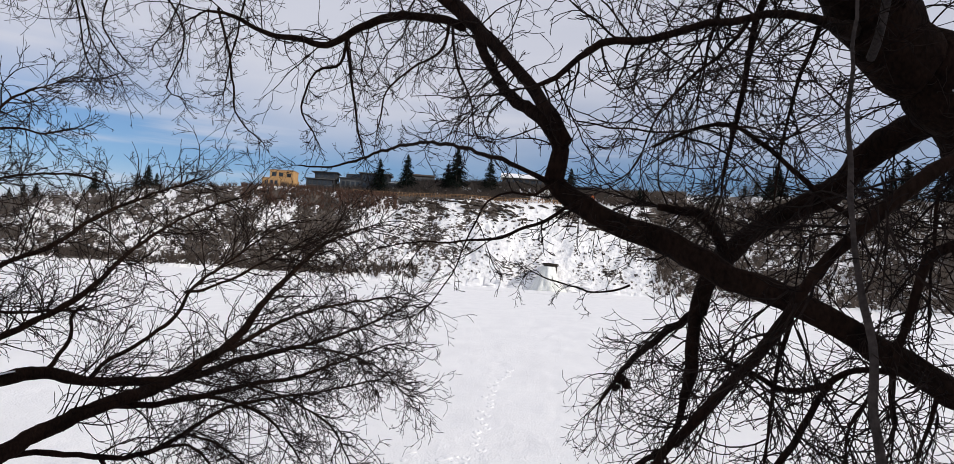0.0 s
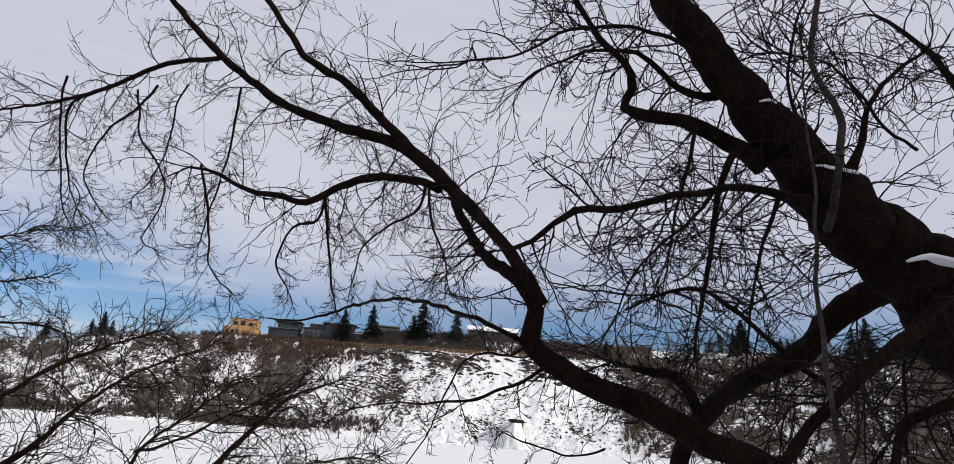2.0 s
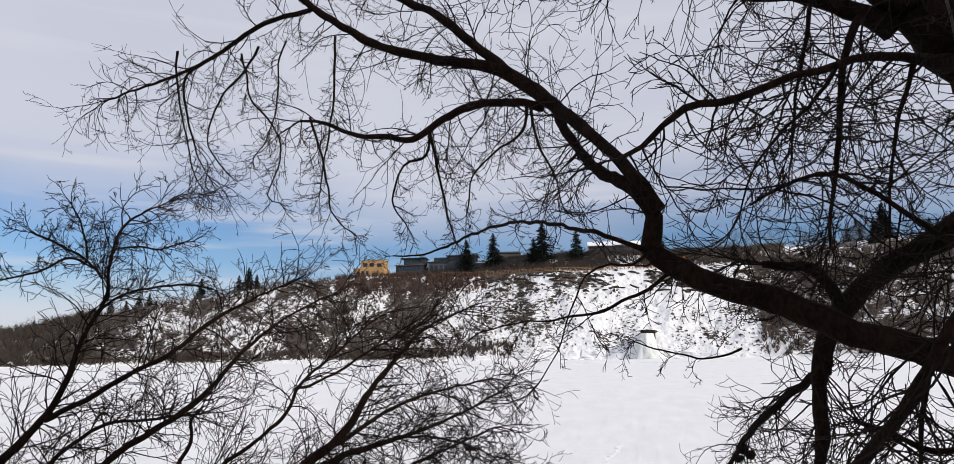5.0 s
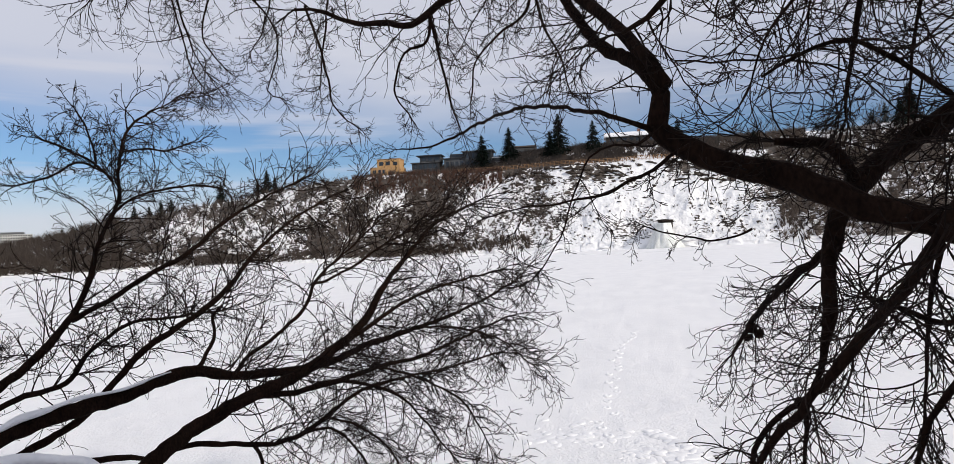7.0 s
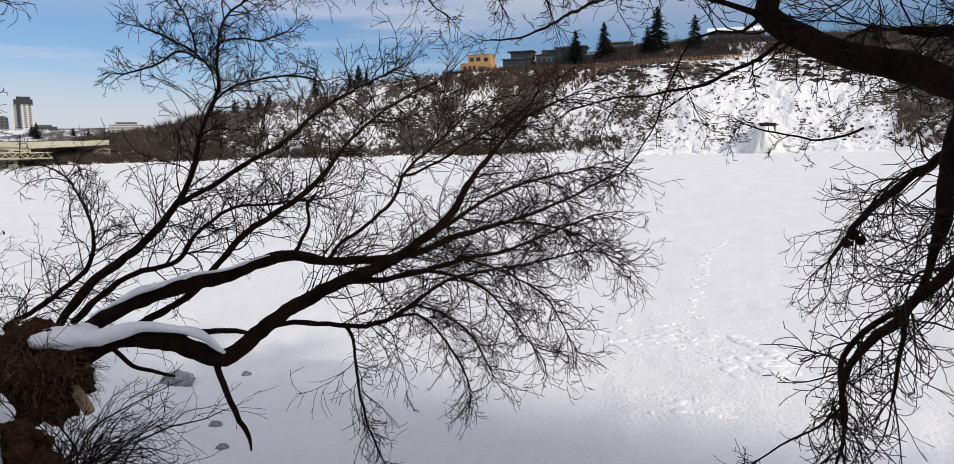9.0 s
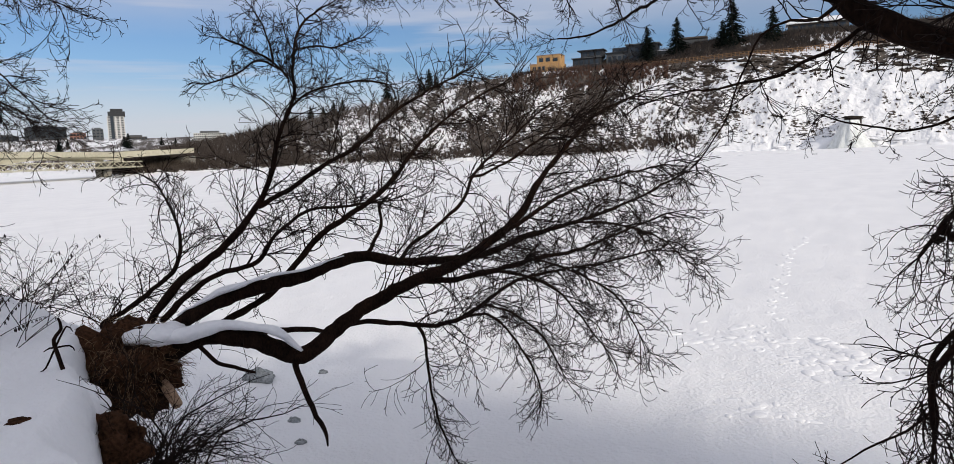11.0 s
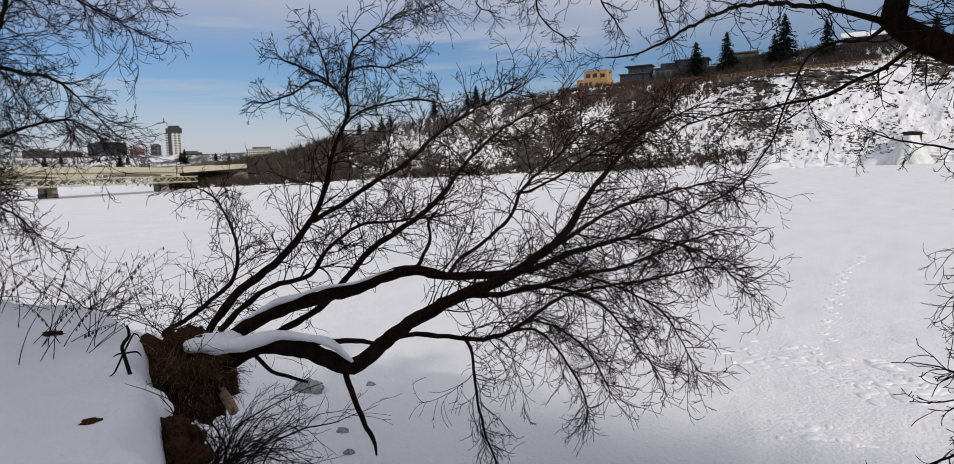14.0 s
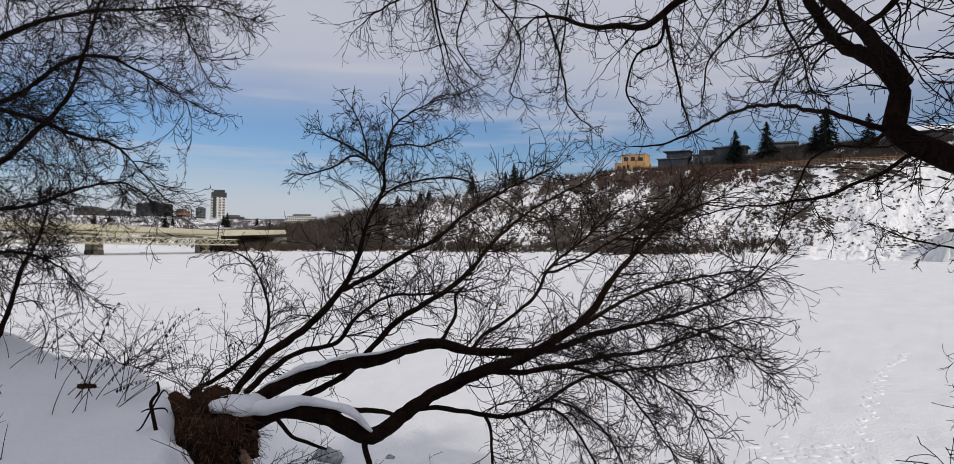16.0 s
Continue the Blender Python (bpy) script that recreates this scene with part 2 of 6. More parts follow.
def beam(bm, a, b, wd):
    a, b = Vector(a), Vector(b)
    m = Matrix.Translation((a + b) / 2) @ (b - a).to_track_quat("Z", "Y").to_matrix().to_4x4() @ Matrix.Diagonal((wd, wd, (b - a).length, 1))
    bmesh.ops.create_cube(bm, size=1, matrix=m)
    return bm


def tubes(lines, sides):
    """Vertices and faces of many tapered tubes; each line is a list of (x, y, z, r)."""
    verts, faces, ring = [], [], [(math.cos(2 * math.pi * k / sides), math.sin(2 * math.pi * k / sides)) for k in range(sides)]
    for ln in lines:
        base, n = len(verts), len(ln)
        for i, (x, y, z, r) in enumerate(ln):
            a, b = ln[max(i - 1, 0)], ln[min(i + 1, n - 1)]
            dx, dy, dz = b[0] - a[0], b[1] - a[1], b[2] - a[2]
            q = math.sqrt(dx * dx + dy * dy + dz * dz) or 1.0
            dx, dy, dz = dx / q, dy / q, dz / q
            if i and sides > 4:
                k = pu[0] * dx + pu[1] * dy + pu[2] * dz
                ux, uy, uz = pu[0] - k * dx, pu[1] - k * dy, pu[2] - k * dz
                s = 1 / (math.sqrt(ux * ux + uy * uy + uz * uz) or 1.0)
                ux, uy, uz = ux * s, uy * s, uz * s
            elif abs(dz) < 0.9:
                s = 1 / math.sqrt(dx * dx + dy * dy)
                ux, uy, uz = -dy * s, dx * s, 0.0
            else:
                s = 1 / math.sqrt(dz * dz + dx * dx)
                ux, uy, uz = dz * s, 0.0, -dx * s
            pu = (ux, uy, uz)
            vx, vy, vz = dy * uz - dz * uy, dz * ux - dx * uz, dx * uy - dy * ux
            for c, d in ring:
                verts.append((x + r * (c * ux + d * vx), y + r * (c * uy + d * vy), z + r * (c * uz + d * vz)))
        for i in range(n - 1):
            o = base + i * sides
            for k in range(sides):
                l = (k + 1) % sides
                faces.append((o + k, o + l, o + sides + l, o + sides + k))
        if sides > 4:
            faces.append(tuple(base + (n - 1) * sides + k for k in range(sides)))
            faces.append(tuple(base + sides - 1 - k for k in range(sides)))
    return verts, faces


def spline(pts, step):
    """A smooth line through the control points (x, y, z, r), cut into short steps."""
    P = [pts[0], *pts, pts[-1]]
    out = []
    for i in range(1, len(P) - 2):
        p0, p1, p2, p3 = P[i - 1], P[i], P[i + 1], P[i + 2]
        n = max(2, int(math.dist(p1[:3], p2[:3]) / step))
        for k in range(n):
            t = k / n
            out.append(tuple(0.5 * (2 * p1[j] + (p2[j] - p0[j]) * t + (2 * p0[j] - 5 * p1[j] + 4 * p2[j] - p3[j]) * t * t + (3 * p1[j] - p0[j] - 3 * p2[j] + p3[j]) * t ** 3) for j in range(4)))
    out.append(tuple(pts[-1]))
    return [(x, y, z, max(r, 0.0012)) for x, y, z, r in out]


def shoot(lines, p, d, length, r0, level, g):
    """One crooked twig with its side twigs, added to lines. g: the tree's habit."""
    n = (9, 7, 5)[level]
    st = length / n
    x, y, z = p
    dx, dy, dz = d
    ln = [(x, y, z, r0)]
    w = g["wobble"] * 0.68
    cx, cy, cz = rng.gauss(0, 0.14), rng.gauss(0, 0.14), rng.gauss(0, 0.14)  # its own slow curl
    for i in range(n):
        hook = 1.0 if i < n - 3 else -0.9
        dx += rng.gauss(0, w) + cx + g["pull"][0]
        dy += rng.gauss(0, w) + cy + g["pull"][1]
        dz += rng.gauss(0, w) + cz + g["pull"][2] * hook
        q = math.sqrt(dx * dx + dy * dy + dz * dz)
        dx, dy, dz = dx / q, dy / q, dz / q
        x, y, z = x + dx * st, y + dy * st, z + dz * st
        r = r0 + (g["tip"] - r0) * (i + 1) / n
        ln.append((x, y, z, r))
        if level < 2 and i < n - 1:
            for _ in range(int(g["kids"][level] + rng.random())):
                a = rng.uniform(0.45, 1.05)
                ex, ey, ez = rng.gauss(0, 1), rng.gauss(0, 1), rng.gauss(0, 1)
                k = ex * dx + ey * dy + ez * dz
                ex, ey, ez = ex - k * dx, ey - k * dy, ez - k * dz
                q = math.sqrt(ex * ex + ey * ey + ez * ez) or 1.0
                ca, sa = math.cos(a), math.sin(a) / q
                shoot(lines, (x, y, z), (dx * ca + ex * sa, dy * ca + ey * sa, dz * ca + ez * sa),
                      length * g["ratio"][level] * rng.uniform(0.5, 1.25) * (1.1 - 0.5 * i / n), max(r * 0.6, g["tip"]), level + 1, g)
    lines.append(ln)


# habits: every = metres between shoots, span = their length, pull = drift per step
HABIT = {
    "A_top": dict(every=0.115, span=(0.5, 1.2), start=0.45, r=0.006, tip=0.0017, wobble=0.22, pull=(-0.01, 0.0, -0.03), kids=(0.62, 0.42), ratio=(0.56, 0.56), lean=0.3),
    "A_main": dict(every=0.172, span=(0.3, 0.9), start=0.3, r=0.005, tip=0.0017, wobble=0.22, pull=(0, 0, -0.07), kids=(0.62, 0.42), ratio=(0.56, 0.56), lean=0.3),
    "A_side": dict(every=0.083, span=(0.3, 0.95), start=0.12, r=0.0055, tip=0.0018, wobble=0.24, pull=(-0.008, 0, -0.085), kids=(0.62, 0.42), ratio=(0.56, 0.56), lean=0.45),
    "A_thin": dict(every=0.189, span=(0.12, 0.4), start=0.2, r=0.003, tip=0.0016, wobble=0.24, pull=(0, 0, -0.05), kids=(0.9, 0.2), ratio=(0.56, 0.56), lean=0.5),
    "A_low": dict(every=0.062, span=(0.3, 0.8), start=0.1, r=0.005, tip=0.0017, wobble=0.21, pull=(-0.015, 0, -0.13), kids=(0.62, 0.42), ratio=(0.56, 0.56), lean=0.4),
    "A_hang": dict(every=0.049, span=(0.25, 0.7), start=0.0, r=0.004, tip=0.0017, wobble=0.22, pull=(-0.02, 0, -0.05), kids=(0.62, 0.42), ratio=(0.56, 0.56), lean=0.3),
    "B": dict(every=0.066, span=(0.5, 1.3), start=0.42, r=0.008, tip=0.0027, wobble=0.18, pull=(0.035, 0.01, 0.0), kids=(0.62, 0.42), ratio=(0.56, 0.56), lean=0.6),
    "B_up": dict(every=0.057, span=(0.45, 1.15), start=0.3, r=0.008, tip=0.0027, wobble=0.20, pull=(0.02, 0.0, 0.03), kids=(0.62, 0.42), ratio=(0.56, 0.56), lean=0.55),
    "B_left": dict(every=0.055, span=(0.5, 1.1), start=0.2, r=0.007, tip=0.0027, wobble=0.22, pull=(-0.01, 0.0, 0.01), kids=(0.62, 0.42), ratio=(0.56, 0.56), lean=0.5),
    "B_fan": dict(every=0.074, span=(0.45, 1.05), start=0.2, r=0.007, tip=0.0027, wobble=0.20, pull=(0.02, 0.0, -0.05), kids=(0.7, 0.55), ratio=(0.56, 0.56), lean=0.55),
    "B_hang": dict(every=0.055, span=(0.25, 0.75), start=0.1, r=0.005, tip=0.0024, wobble=0.18, pull=(0.02, 0.0, -0.07), kids=(0.9, 0.2), ratio=(0.56, 0.56), lean=0.6),
    "C": dict(every=0.051, span=(0.5, 1.3), start=0.2, r=0.007, tip=0.0028, wobble=0.20, pull=(0.03, 0.0, -0.05), kids=(0.78, 0.5), ratio=(0.56, 0.56), lean=0.5),
    "S": dict(every=0.205, span=(0.15, 0.5), start=0.2, r=0.003, tip=0.0018, wobble=0.17, pull=(0, 0, 0.05), kids=(0.9, 0.2), ratio=(0.56, 0.56), lean=0.6),
    "S2": dict(every=0.136, span=(0.15, 0.5), start=0.3, r=0.003, tip=0.0018, wobble=0.17, pull=(0, 0, 0.05), kids=(0.9, 0.2), ratio=(0.56, 0.56), lean=0.6),
    "A_tw": dict(every=0.059, span=(0.12, 0.42), start=0.05, r=0.0035, tip=0.0015, wobble=0.22, pull=(0, 0, -0.03), kids=(0.6, 0.3), ratio=(0.56, 0.56), lean=0.5),
    "B_tw": dict(every=0.050, span=(0.2, 0.55), start=0.05, r=0.005, tip=0.0024, wobble=0.20, pull=(0.0, 0.0, 0.02), kids=(0.65, 0.35), ratio=(0.56, 0.56), lean=0.5),
}
TWIGS = {}


def limb(tree, name, habit, pts):
    """One trunk or limb through the control points, with knotty bark; its twigs are grown from it."""
    thick = max(p[3] for p in pts)
    ln = spline(pts, 0.05 if thick > 0.02 else 0.04)
    k, f = rng.uniform(0, 50), 1.0 if thick > 0.03 else 0.6
    ln2 = []
    for i, (x, y, z, r) in enumerate(ln):
        a, b = noise.noise((x * 6 + k, y * 6, z * 6)), noise.noise((x * 11, y * 11 + k, z * 11))
        j = max(r * 0.30 * f, 0.014)
        ln2.append((x + j * a, y + j * b, z + j * noise.noise((z * 9, x * 9 + k, y * 9)), r * (1 + (0.16 * a + 0.12 * b) * (0.4 if thick > 0.09 else 1.0))))
    sides = 14 if thick > 0.08 else 9 if thick > 0.02 else 6
    v, fc = tubes([ln2], sides)
    if thick > 0.05:
        v = [(x + 0.008 * noise.noise((x * 24, y * 24, z * 11)), y + 0.008 * noise.noise((y * 24 + 9, z * 11, x * 24)), z + 0.008 * noise.noise((z * 24, x * 24, y * 24 + 5))) for x, y, z in v]
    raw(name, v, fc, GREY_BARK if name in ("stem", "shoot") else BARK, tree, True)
    g = HABIT.get(habit)
    if not g:
        return
    out, run, total = TWIGS.setdefault(tree.name, []), 0.0, sum(math.dist(a[:3], b[:3]) for a, b in zip(ln, ln[1:]))
    nxt = g["start"] * total
    for a, b in zip(ln2, ln2[1:]):
        run += math.dist(a[:3], b[:3])
        while run > nxt:
            nxt += g["every"] * rng.uniform(0.5, 1.5)
            t = Vector(b[:3]) - Vector(a[:3])
            t.normalize()
            s = Vector((rng.gauss(0, 1), rng.gauss(0, 1), rng.gauss(0, 1)))
            s = (s - t * s.dot(t)).normalized()
            d = (t * g["lean"] + s * (1 - g["lean"] * 0.5)).normalized()
            tap = 1.0 - 0.45 * run / total
            one = []
            shoot(one, tuple(Vector(b[:3]) + s * b[3] * 0.5), tuple(d), rng.uniform(*g["span"]) * tap, min(g["r"], b[3] * 0.8), 0, g)
            out.append(one)
    # the limb's own end runs out into twigs
    a, b = ln2[-3], ln2[-1]
    t = (Vector(b[:3]) - Vector(a[:3])).normalized()
    for _ in range(3):
        d = (t + Vector((rng.gauss(0, 0.25), rng.gauss(0, 0.25), rng.gauss(0, 0.25)))).normalized()
        one = []
        shoot(one, b[:3], tuple(d), g["span"][1] * 0.6, min(b[3], g["r"]), 0, g)
        out.append(one)


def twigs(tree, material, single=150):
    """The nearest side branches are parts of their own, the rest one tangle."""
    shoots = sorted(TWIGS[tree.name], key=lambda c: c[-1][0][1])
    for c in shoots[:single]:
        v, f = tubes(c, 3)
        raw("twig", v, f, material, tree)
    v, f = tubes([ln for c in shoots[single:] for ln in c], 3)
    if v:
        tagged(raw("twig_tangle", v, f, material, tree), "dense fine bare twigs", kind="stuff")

# ---- ground: one sheet from the near bank over the frozen river to the horizon ----
EDGE_X = (-200, -40, -12, -8.7, -7.2, -5.3, -5.0, -4.8, -3.95, -3.6, -3.3, -2.5, -2, 0, 2, 3, 4, 8, 40, 200)
EDGE_Y = (20, 9, 5.2, 4.8, 4.9, 4.4, 3.95, 3.68, 3.20, 2.80, 2.50, 2.0, 1.75, 1.4, 1.7, 3.2, 4.2, 4.6, 7, 14)
AZ = (-180, -80, -60, -52, -50.4, -49.3, -46, -43, -40, -30, -18, 0, 15, 33, 60, 90, 180)
SHORE = (700, 700, 620, 560, 520, 310, 322, 345, 352, 335, 312, 300, 300, 312, 350, 420, 700)
RIDGE_AZ = (-180, -80, -60, -52, -50.4, -49.3, -47, -44, -40, -37.6, -32.7, -27.8, -23, -16, -9, -2, 10, 17, 27, 33, 60, 180)
RIDGE_EL = (1.6, 1.6, 1.75, 1.75, 1.6, 0.2, 0.6, 1.25, 1.9, 2.6, 3.65, 4.5, 5.5, 6.15, 6.05, 6.25, 6.25, 6.5, 7.0, 6.8, 6.8, 1.6)
RUN = (700, 700, 700, 700, 500, 40, 60, 80, 75, 70, 62, 60, 56, 50, 46, 40, 44, 52, 60, 60, 60, 700)


def fbm(x, y, s, octaves=4, seed=0.0):
    """Cheap smooth noise for arrays, about -1 to 1."""
    out, amp, tot = np.zeros_like(x), 1.0, 0.0
    for o in range(octaves):
        k = s * 2.03 ** o
        a = seed * 1.7 + o * 2.1
        u, v = x * k * math.cos(a) + y * k * math.sin(a), -x * k * math.sin(a) + y * k * math.cos(a)
        out = out + amp * np.sin(u + 1.9 * np.sin(v * 0.83 + seed + o)) * np.cos(v * 1.07 + 1.6 * np.sin(u * 0.71 + 2.2 * seed))
        tot, amp = tot + amp, amp * 0.55
    return out / tot


def terrain(x, y):
    """Height and bareness of the ground at arrays x, y."""
    x, y = np.asarray(x, float), np.asarray(y, float)
    r, az = np.hypot(x, y), np.degrees(np.arctan2(x, y))
    s = (np.interp(x, EDGE_X, EDGE_Y) + 0.18 * fbm(x, y, 1.3, 3, 4.0) - y) * 0.85
    lip = np.interp(x, (-7.5, -5.6, -3.2, -1.5), (1.5, 0.55, 0.55, 1.5))
    t = np.clip((s + lip) / (lip + 0.1), 0, 1)
    bank = (2.1 + 0.12 * fbm(x, y, 0.9, 3, 1.0) + 0.045 * fbm(x, y, 2.6, 3, 17.0) + 0.25 * np.clip((-x - 5) / 5, 0, 1)) * t * t * (3 - 2 * t)
    # unseen steep rise behind the viewer, shaped to shade the near bank and ice
    bank = bank + np.clip(-y - 3.0 + 0.6 * fbm(x, y, 0.15, 3, 2.0), 0, 10.2 + 5.5 * np.exp(-((x - 24) / 11) ** 2) + 1.0 * fbm(x, y, 0.22, 4, 11.0)) * 2.2 * np.clip((r - 3) / 3, 0, 1)
    ice = 0.035 * fbm(x, y, 0.55, 4, 3.0) * np.clip(40 / (r + 1), 0, 1) + 0.024 * fbm(x, y, 2.6, 3, 5.0) * (r < 60) + 0.05 * fbm(x, y * 2.4, 0.8, 4, 13.0) * np.clip((r - 14) / 20, 0, 1)
    z = ice + bank
    sh = np.interp(az, AZ, SHORE) + 2.5 * fbm(x, y, 0.11, 4, 6.0)
    run = np.interp(az, RIDGE_AZ, RUN)
    top = 3.45 + (sh + run) * np.tan(np.radians(np.interp(az, RIDGE_AZ, RIDGE_EL)))
    u = np.clip((r - sh) / run, 0, 1)
    cliff = np.clip(1 - np.abs(az - 1) / 14, 0, 1)
    prof = u ** (1.05 - 0.25 * cliff)
    rough = np.sin(np.pi * u) ** 0.7
    far = top * prof + rough * (1.6 * fbm(x, y, 0.16, 5, 7.0) + 1.15 * fbm(x, y, 0.62, 4, 8.0)) + rough * cliff * 0.7 * fbm(x, y, 1.3, 3, 16.0) + rough * cliff * 1.0 * np.sin(u * 31 + 2.5 * fbm(x, y, 0.12, 3, 12.0))
    back = np.clip((r - sh - run) / 26, 0, 1)
    far = far + np.interp(az, (-46, -30, -18, -10, -4, 2, 10, 17, 33), (0, 1, 2, 6, 10, 11, 10, 9, 5)) * back * back * (3 - 2 * back)
    far = far + 0.35 * np.clip((r - sh) / 1.2, 0, 1)
    town = np.clip((r - 520) / 600, 0, 1) * (3.45 + np.minimum(r, 1600) * math.tan(radians(1.95)) + 3.0 * fbm(x, y, 0.012, 3, 18.0))  # the town's rising ground beyond the bridge
    far = np.where(az < -41, np.maximum(far, town), far)
    front = y > 20
    z = np.where(front & (r > sh), far, z)
    wood = np.interp(az, (-60, -50, -46, -40, -33, -24, -14, -6, 12, 18, 24, 34), (0.42, 0.42, 0.60, 0.60, 0.50, 0.47, 0.52, 0.37, 0.38, 0.50, 0.58, 0.62))
    gully = np.exp(-((az - 4.3 - 3.0 * (1 - u)) / 1.3) ** 2)
    bare = wood + 0.22 * fbm(x, y, 0.21, 5, 9.0) + 0.28 * fbm(x, y, 0.075, 3, 15.0) - 0.28 * gully + 0.16 * fbm(x, y, 0.9, 3, 10.0) + 0.36 * np.exp(-((u - 0.88) / 0.11) ** 2) * (0.3 + 1.2 * fbm(x, y, 0.16, 3, 14.0)) + 0.45 * (u >= 1) * (r - sh - run < 9) * (az > -13) * (az < -1)
    bare = np.where(front & (r > sh + 1), bare, -1.0)
    return z, bare


RAD = np.concatenate([np.geomspace(0.4, 30, 190), np.geomspace(30.6, 290, 60), np.arange(291.5, 372, 0.9), np.geomspace(374, 4600, 90)])
ANG = np.radians(np.concatenate([np.arange(-180, -68, 4.0), np.arange(-68, 40, 0.2), np.arange(40, 180, 4.0)]))
gx, gy = np.sin(ANG)[None, :] * RAD[:, None], np.cos(ANG)[None, :] * RAD[:, None]
gz, gbare = terrain(gx, gy)
nr, na = gx.shape
idx = np.arange(nr * na).reshape(nr, na)
nxt = np.roll(idx, -1, axis=1)
quads = np.stack([idx[:-1], nxt[:-1], nxt[1:], idx[1:]], -1).reshape(-1, 4)
gme = bpy.data.meshes.new("ground")
gverts = np.concatenate([np.stack([gx, gy, gz], -1).reshape(-1, 3), [[0.0, 0.0, float(terrain(0.0, 0.0)[0])]]])
centre = nr * na
tris = np.stack([np.full(na, centre), nxt[0], idx[0]], -1)
gme.from_pydata(gverts.tolist(), [], quads.tolist() + tris.tolist())
at = gme.attributes.new("bare", "FLOAT", "POINT")
at.data.foreach_set("value", np.append(gbare.reshape(-1), -1.0))
gme.update()
ground = tagged(finish("ground", gme, GROUND, None, True), "snow-covered river ice and banks with bare earth patches", "ground", kind="structure")


def ground_z(x, y):
    return float(terrain(x, y)[0])


def polar(az, rad):
    return rad * math.sin(radians(az)), rad * math.cos(radians(az))


# ---- near trees ----
tree_a = thing("willow_tree", "huge dark leaning willow with gnarled limbs and drooping twigs", "tree")
tree_b = thing("leaning_willow", "snow-topped dark willow leaning over the ice from an eroded bank", "tree")
tree_c = thing("bank_tree", "bare bank tree with fine drooping twigs on the snowy bank", "tree")
sapling = thing("sapling", "slim grey-brown bare sapling stem growing beside the large willow", "sapling")
limb(tree_a, "trunk", "A_top", [(3.74, 3.49, 1.60, 0.2824), (3.64, 3.54, 2.43, 0.2513), (3.51, 3.58, 2.83, 0.2311), (2.84, 3.34, 3.71, 0.2204), (2.32, 3.26, 4.35, 0.1993), (2.02, 3.22, 4.58, 0.1782), (1.80, 3.20, 4.75, 0.1685), (1.54, 3.10, 4.94, 0.1351), (1.31, 3.04, 5.17, 0.1107), (1.14, 3.07, 5.44, 0.0957), (0.98, 3.10, 5.69, 0.0844), (0.83, 3.21, 6.06, 0.0743), (0.60, 3.27, 6.57, 0.0586), (0.36, 3.32, 7.13, 0.0410)])
limb(tree_a, "limb", "A_main", [(3.60, 3.30, 1.60, 0.1174), (3.23, 3.00, 2.35, 0.0914), (2.45, 2.81, 2.87, 0.0651), (2.02, 2.74, 3.08, 0.0568), (1.84, 2.74, 3.18, 0.0541), (1.56, 2.78, 3.33, 0.0519), (1.29, 2.87, 3.48, 0.0519), (1.03, 2.91, 3.57, 0.0528), (0.83, 3.00, 3.69, 0.0550), (0.61, 3.09, 3.76, 0.0497), (0.45, 3.14, 3.85, 0.0488), (0.32, 3.18, 3.96, 0.0495), (0.34, 3.17, 4.10, 0.0404), (0.26, 3.26, 4.25, 0.0341), (0.11, 3.55, 4.43, 0.0289), (-0.01, 3.88, 4.68, 0.0272), (-0.09, 4.12, 4.93, 0.0289)])
limb(tree_a, "limb", "A_side", [(0.35, 3.13, 4.13, 0.0378), (0.29, 3.18, 4.25, 0.0301), (0.21, 3.34, 4.42, 0.0297), (0.09, 3.59, 4.63, 0.0322), (-0.07, 3.93, 4.89, 0.0410), (-0.30, 4.21, 5.19, 0.0444), (-0.53, 4.32, 5.35, 0.0398), (-0.89, 4.49, 5.50, 0.0351), (-1.36, 4.64, 5.70, 0.0316), (-1.63, 4.69, 5.89, 0.0288), (-1.91, 4.73, 6.10, 0.0259), (-2.18, 4.76, 6.36, 0.0229), (-2.41, 4.80, 6.61, 0.0197), (-2.66, 4.81, 6.93, 0.0146)])
limb(tree_a, "limb", "A_side", [(-0.38, 4.24, 5.26, 0.0360), (-0.54, 4.35, 5.45, 0.0341), (-0.73, 4.40, 5.64, 0.0316), (-0.91, 4.45, 5.82, 0.0290), (-1.22, 4.55, 6.04, 0.0266), (-1.40, 4.59, 6.26, 0.0237), (-1.60, 4.62, 6.53, 0.0207), (-1.83, 4.62, 6.89, 0.0141)])
limb(tree_a, "limb", "A_side", [(-0.19, 4.12, 4.98, 0.0315), (-0.33, 4.29, 5.08, 0.0269), (-0.63, 4.39, 5.12, 0.0260), (-0.90, 4.51, 5.06, 0.0250), (-1.08, 4.53, 4.95, 0.0234), (-1.30, 4.62, 5.02, 0.0208), (-1.52, 4.71, 5.06, 0.0180), (-1.76, 4.68, 5.15, 0.0130), (-1.95, 4.67, 5.19, 0.0093)])
limb(tree_a, "limb", "A_side", [(-1.91, 4.74, 6.08, 0.0207), (-2.16, 4.84, 6.09, 0.0194), (-2.39, 4.85, 6.03, 0.0176), (-2.71, 4.98, 5.93, 0.0161), (-3.00, 5.10, 5.87, 0.0146), (-3.49, 5.23, 5.78, 0.0112), (-3.94, 5.34, 5.72, 0.0086)])
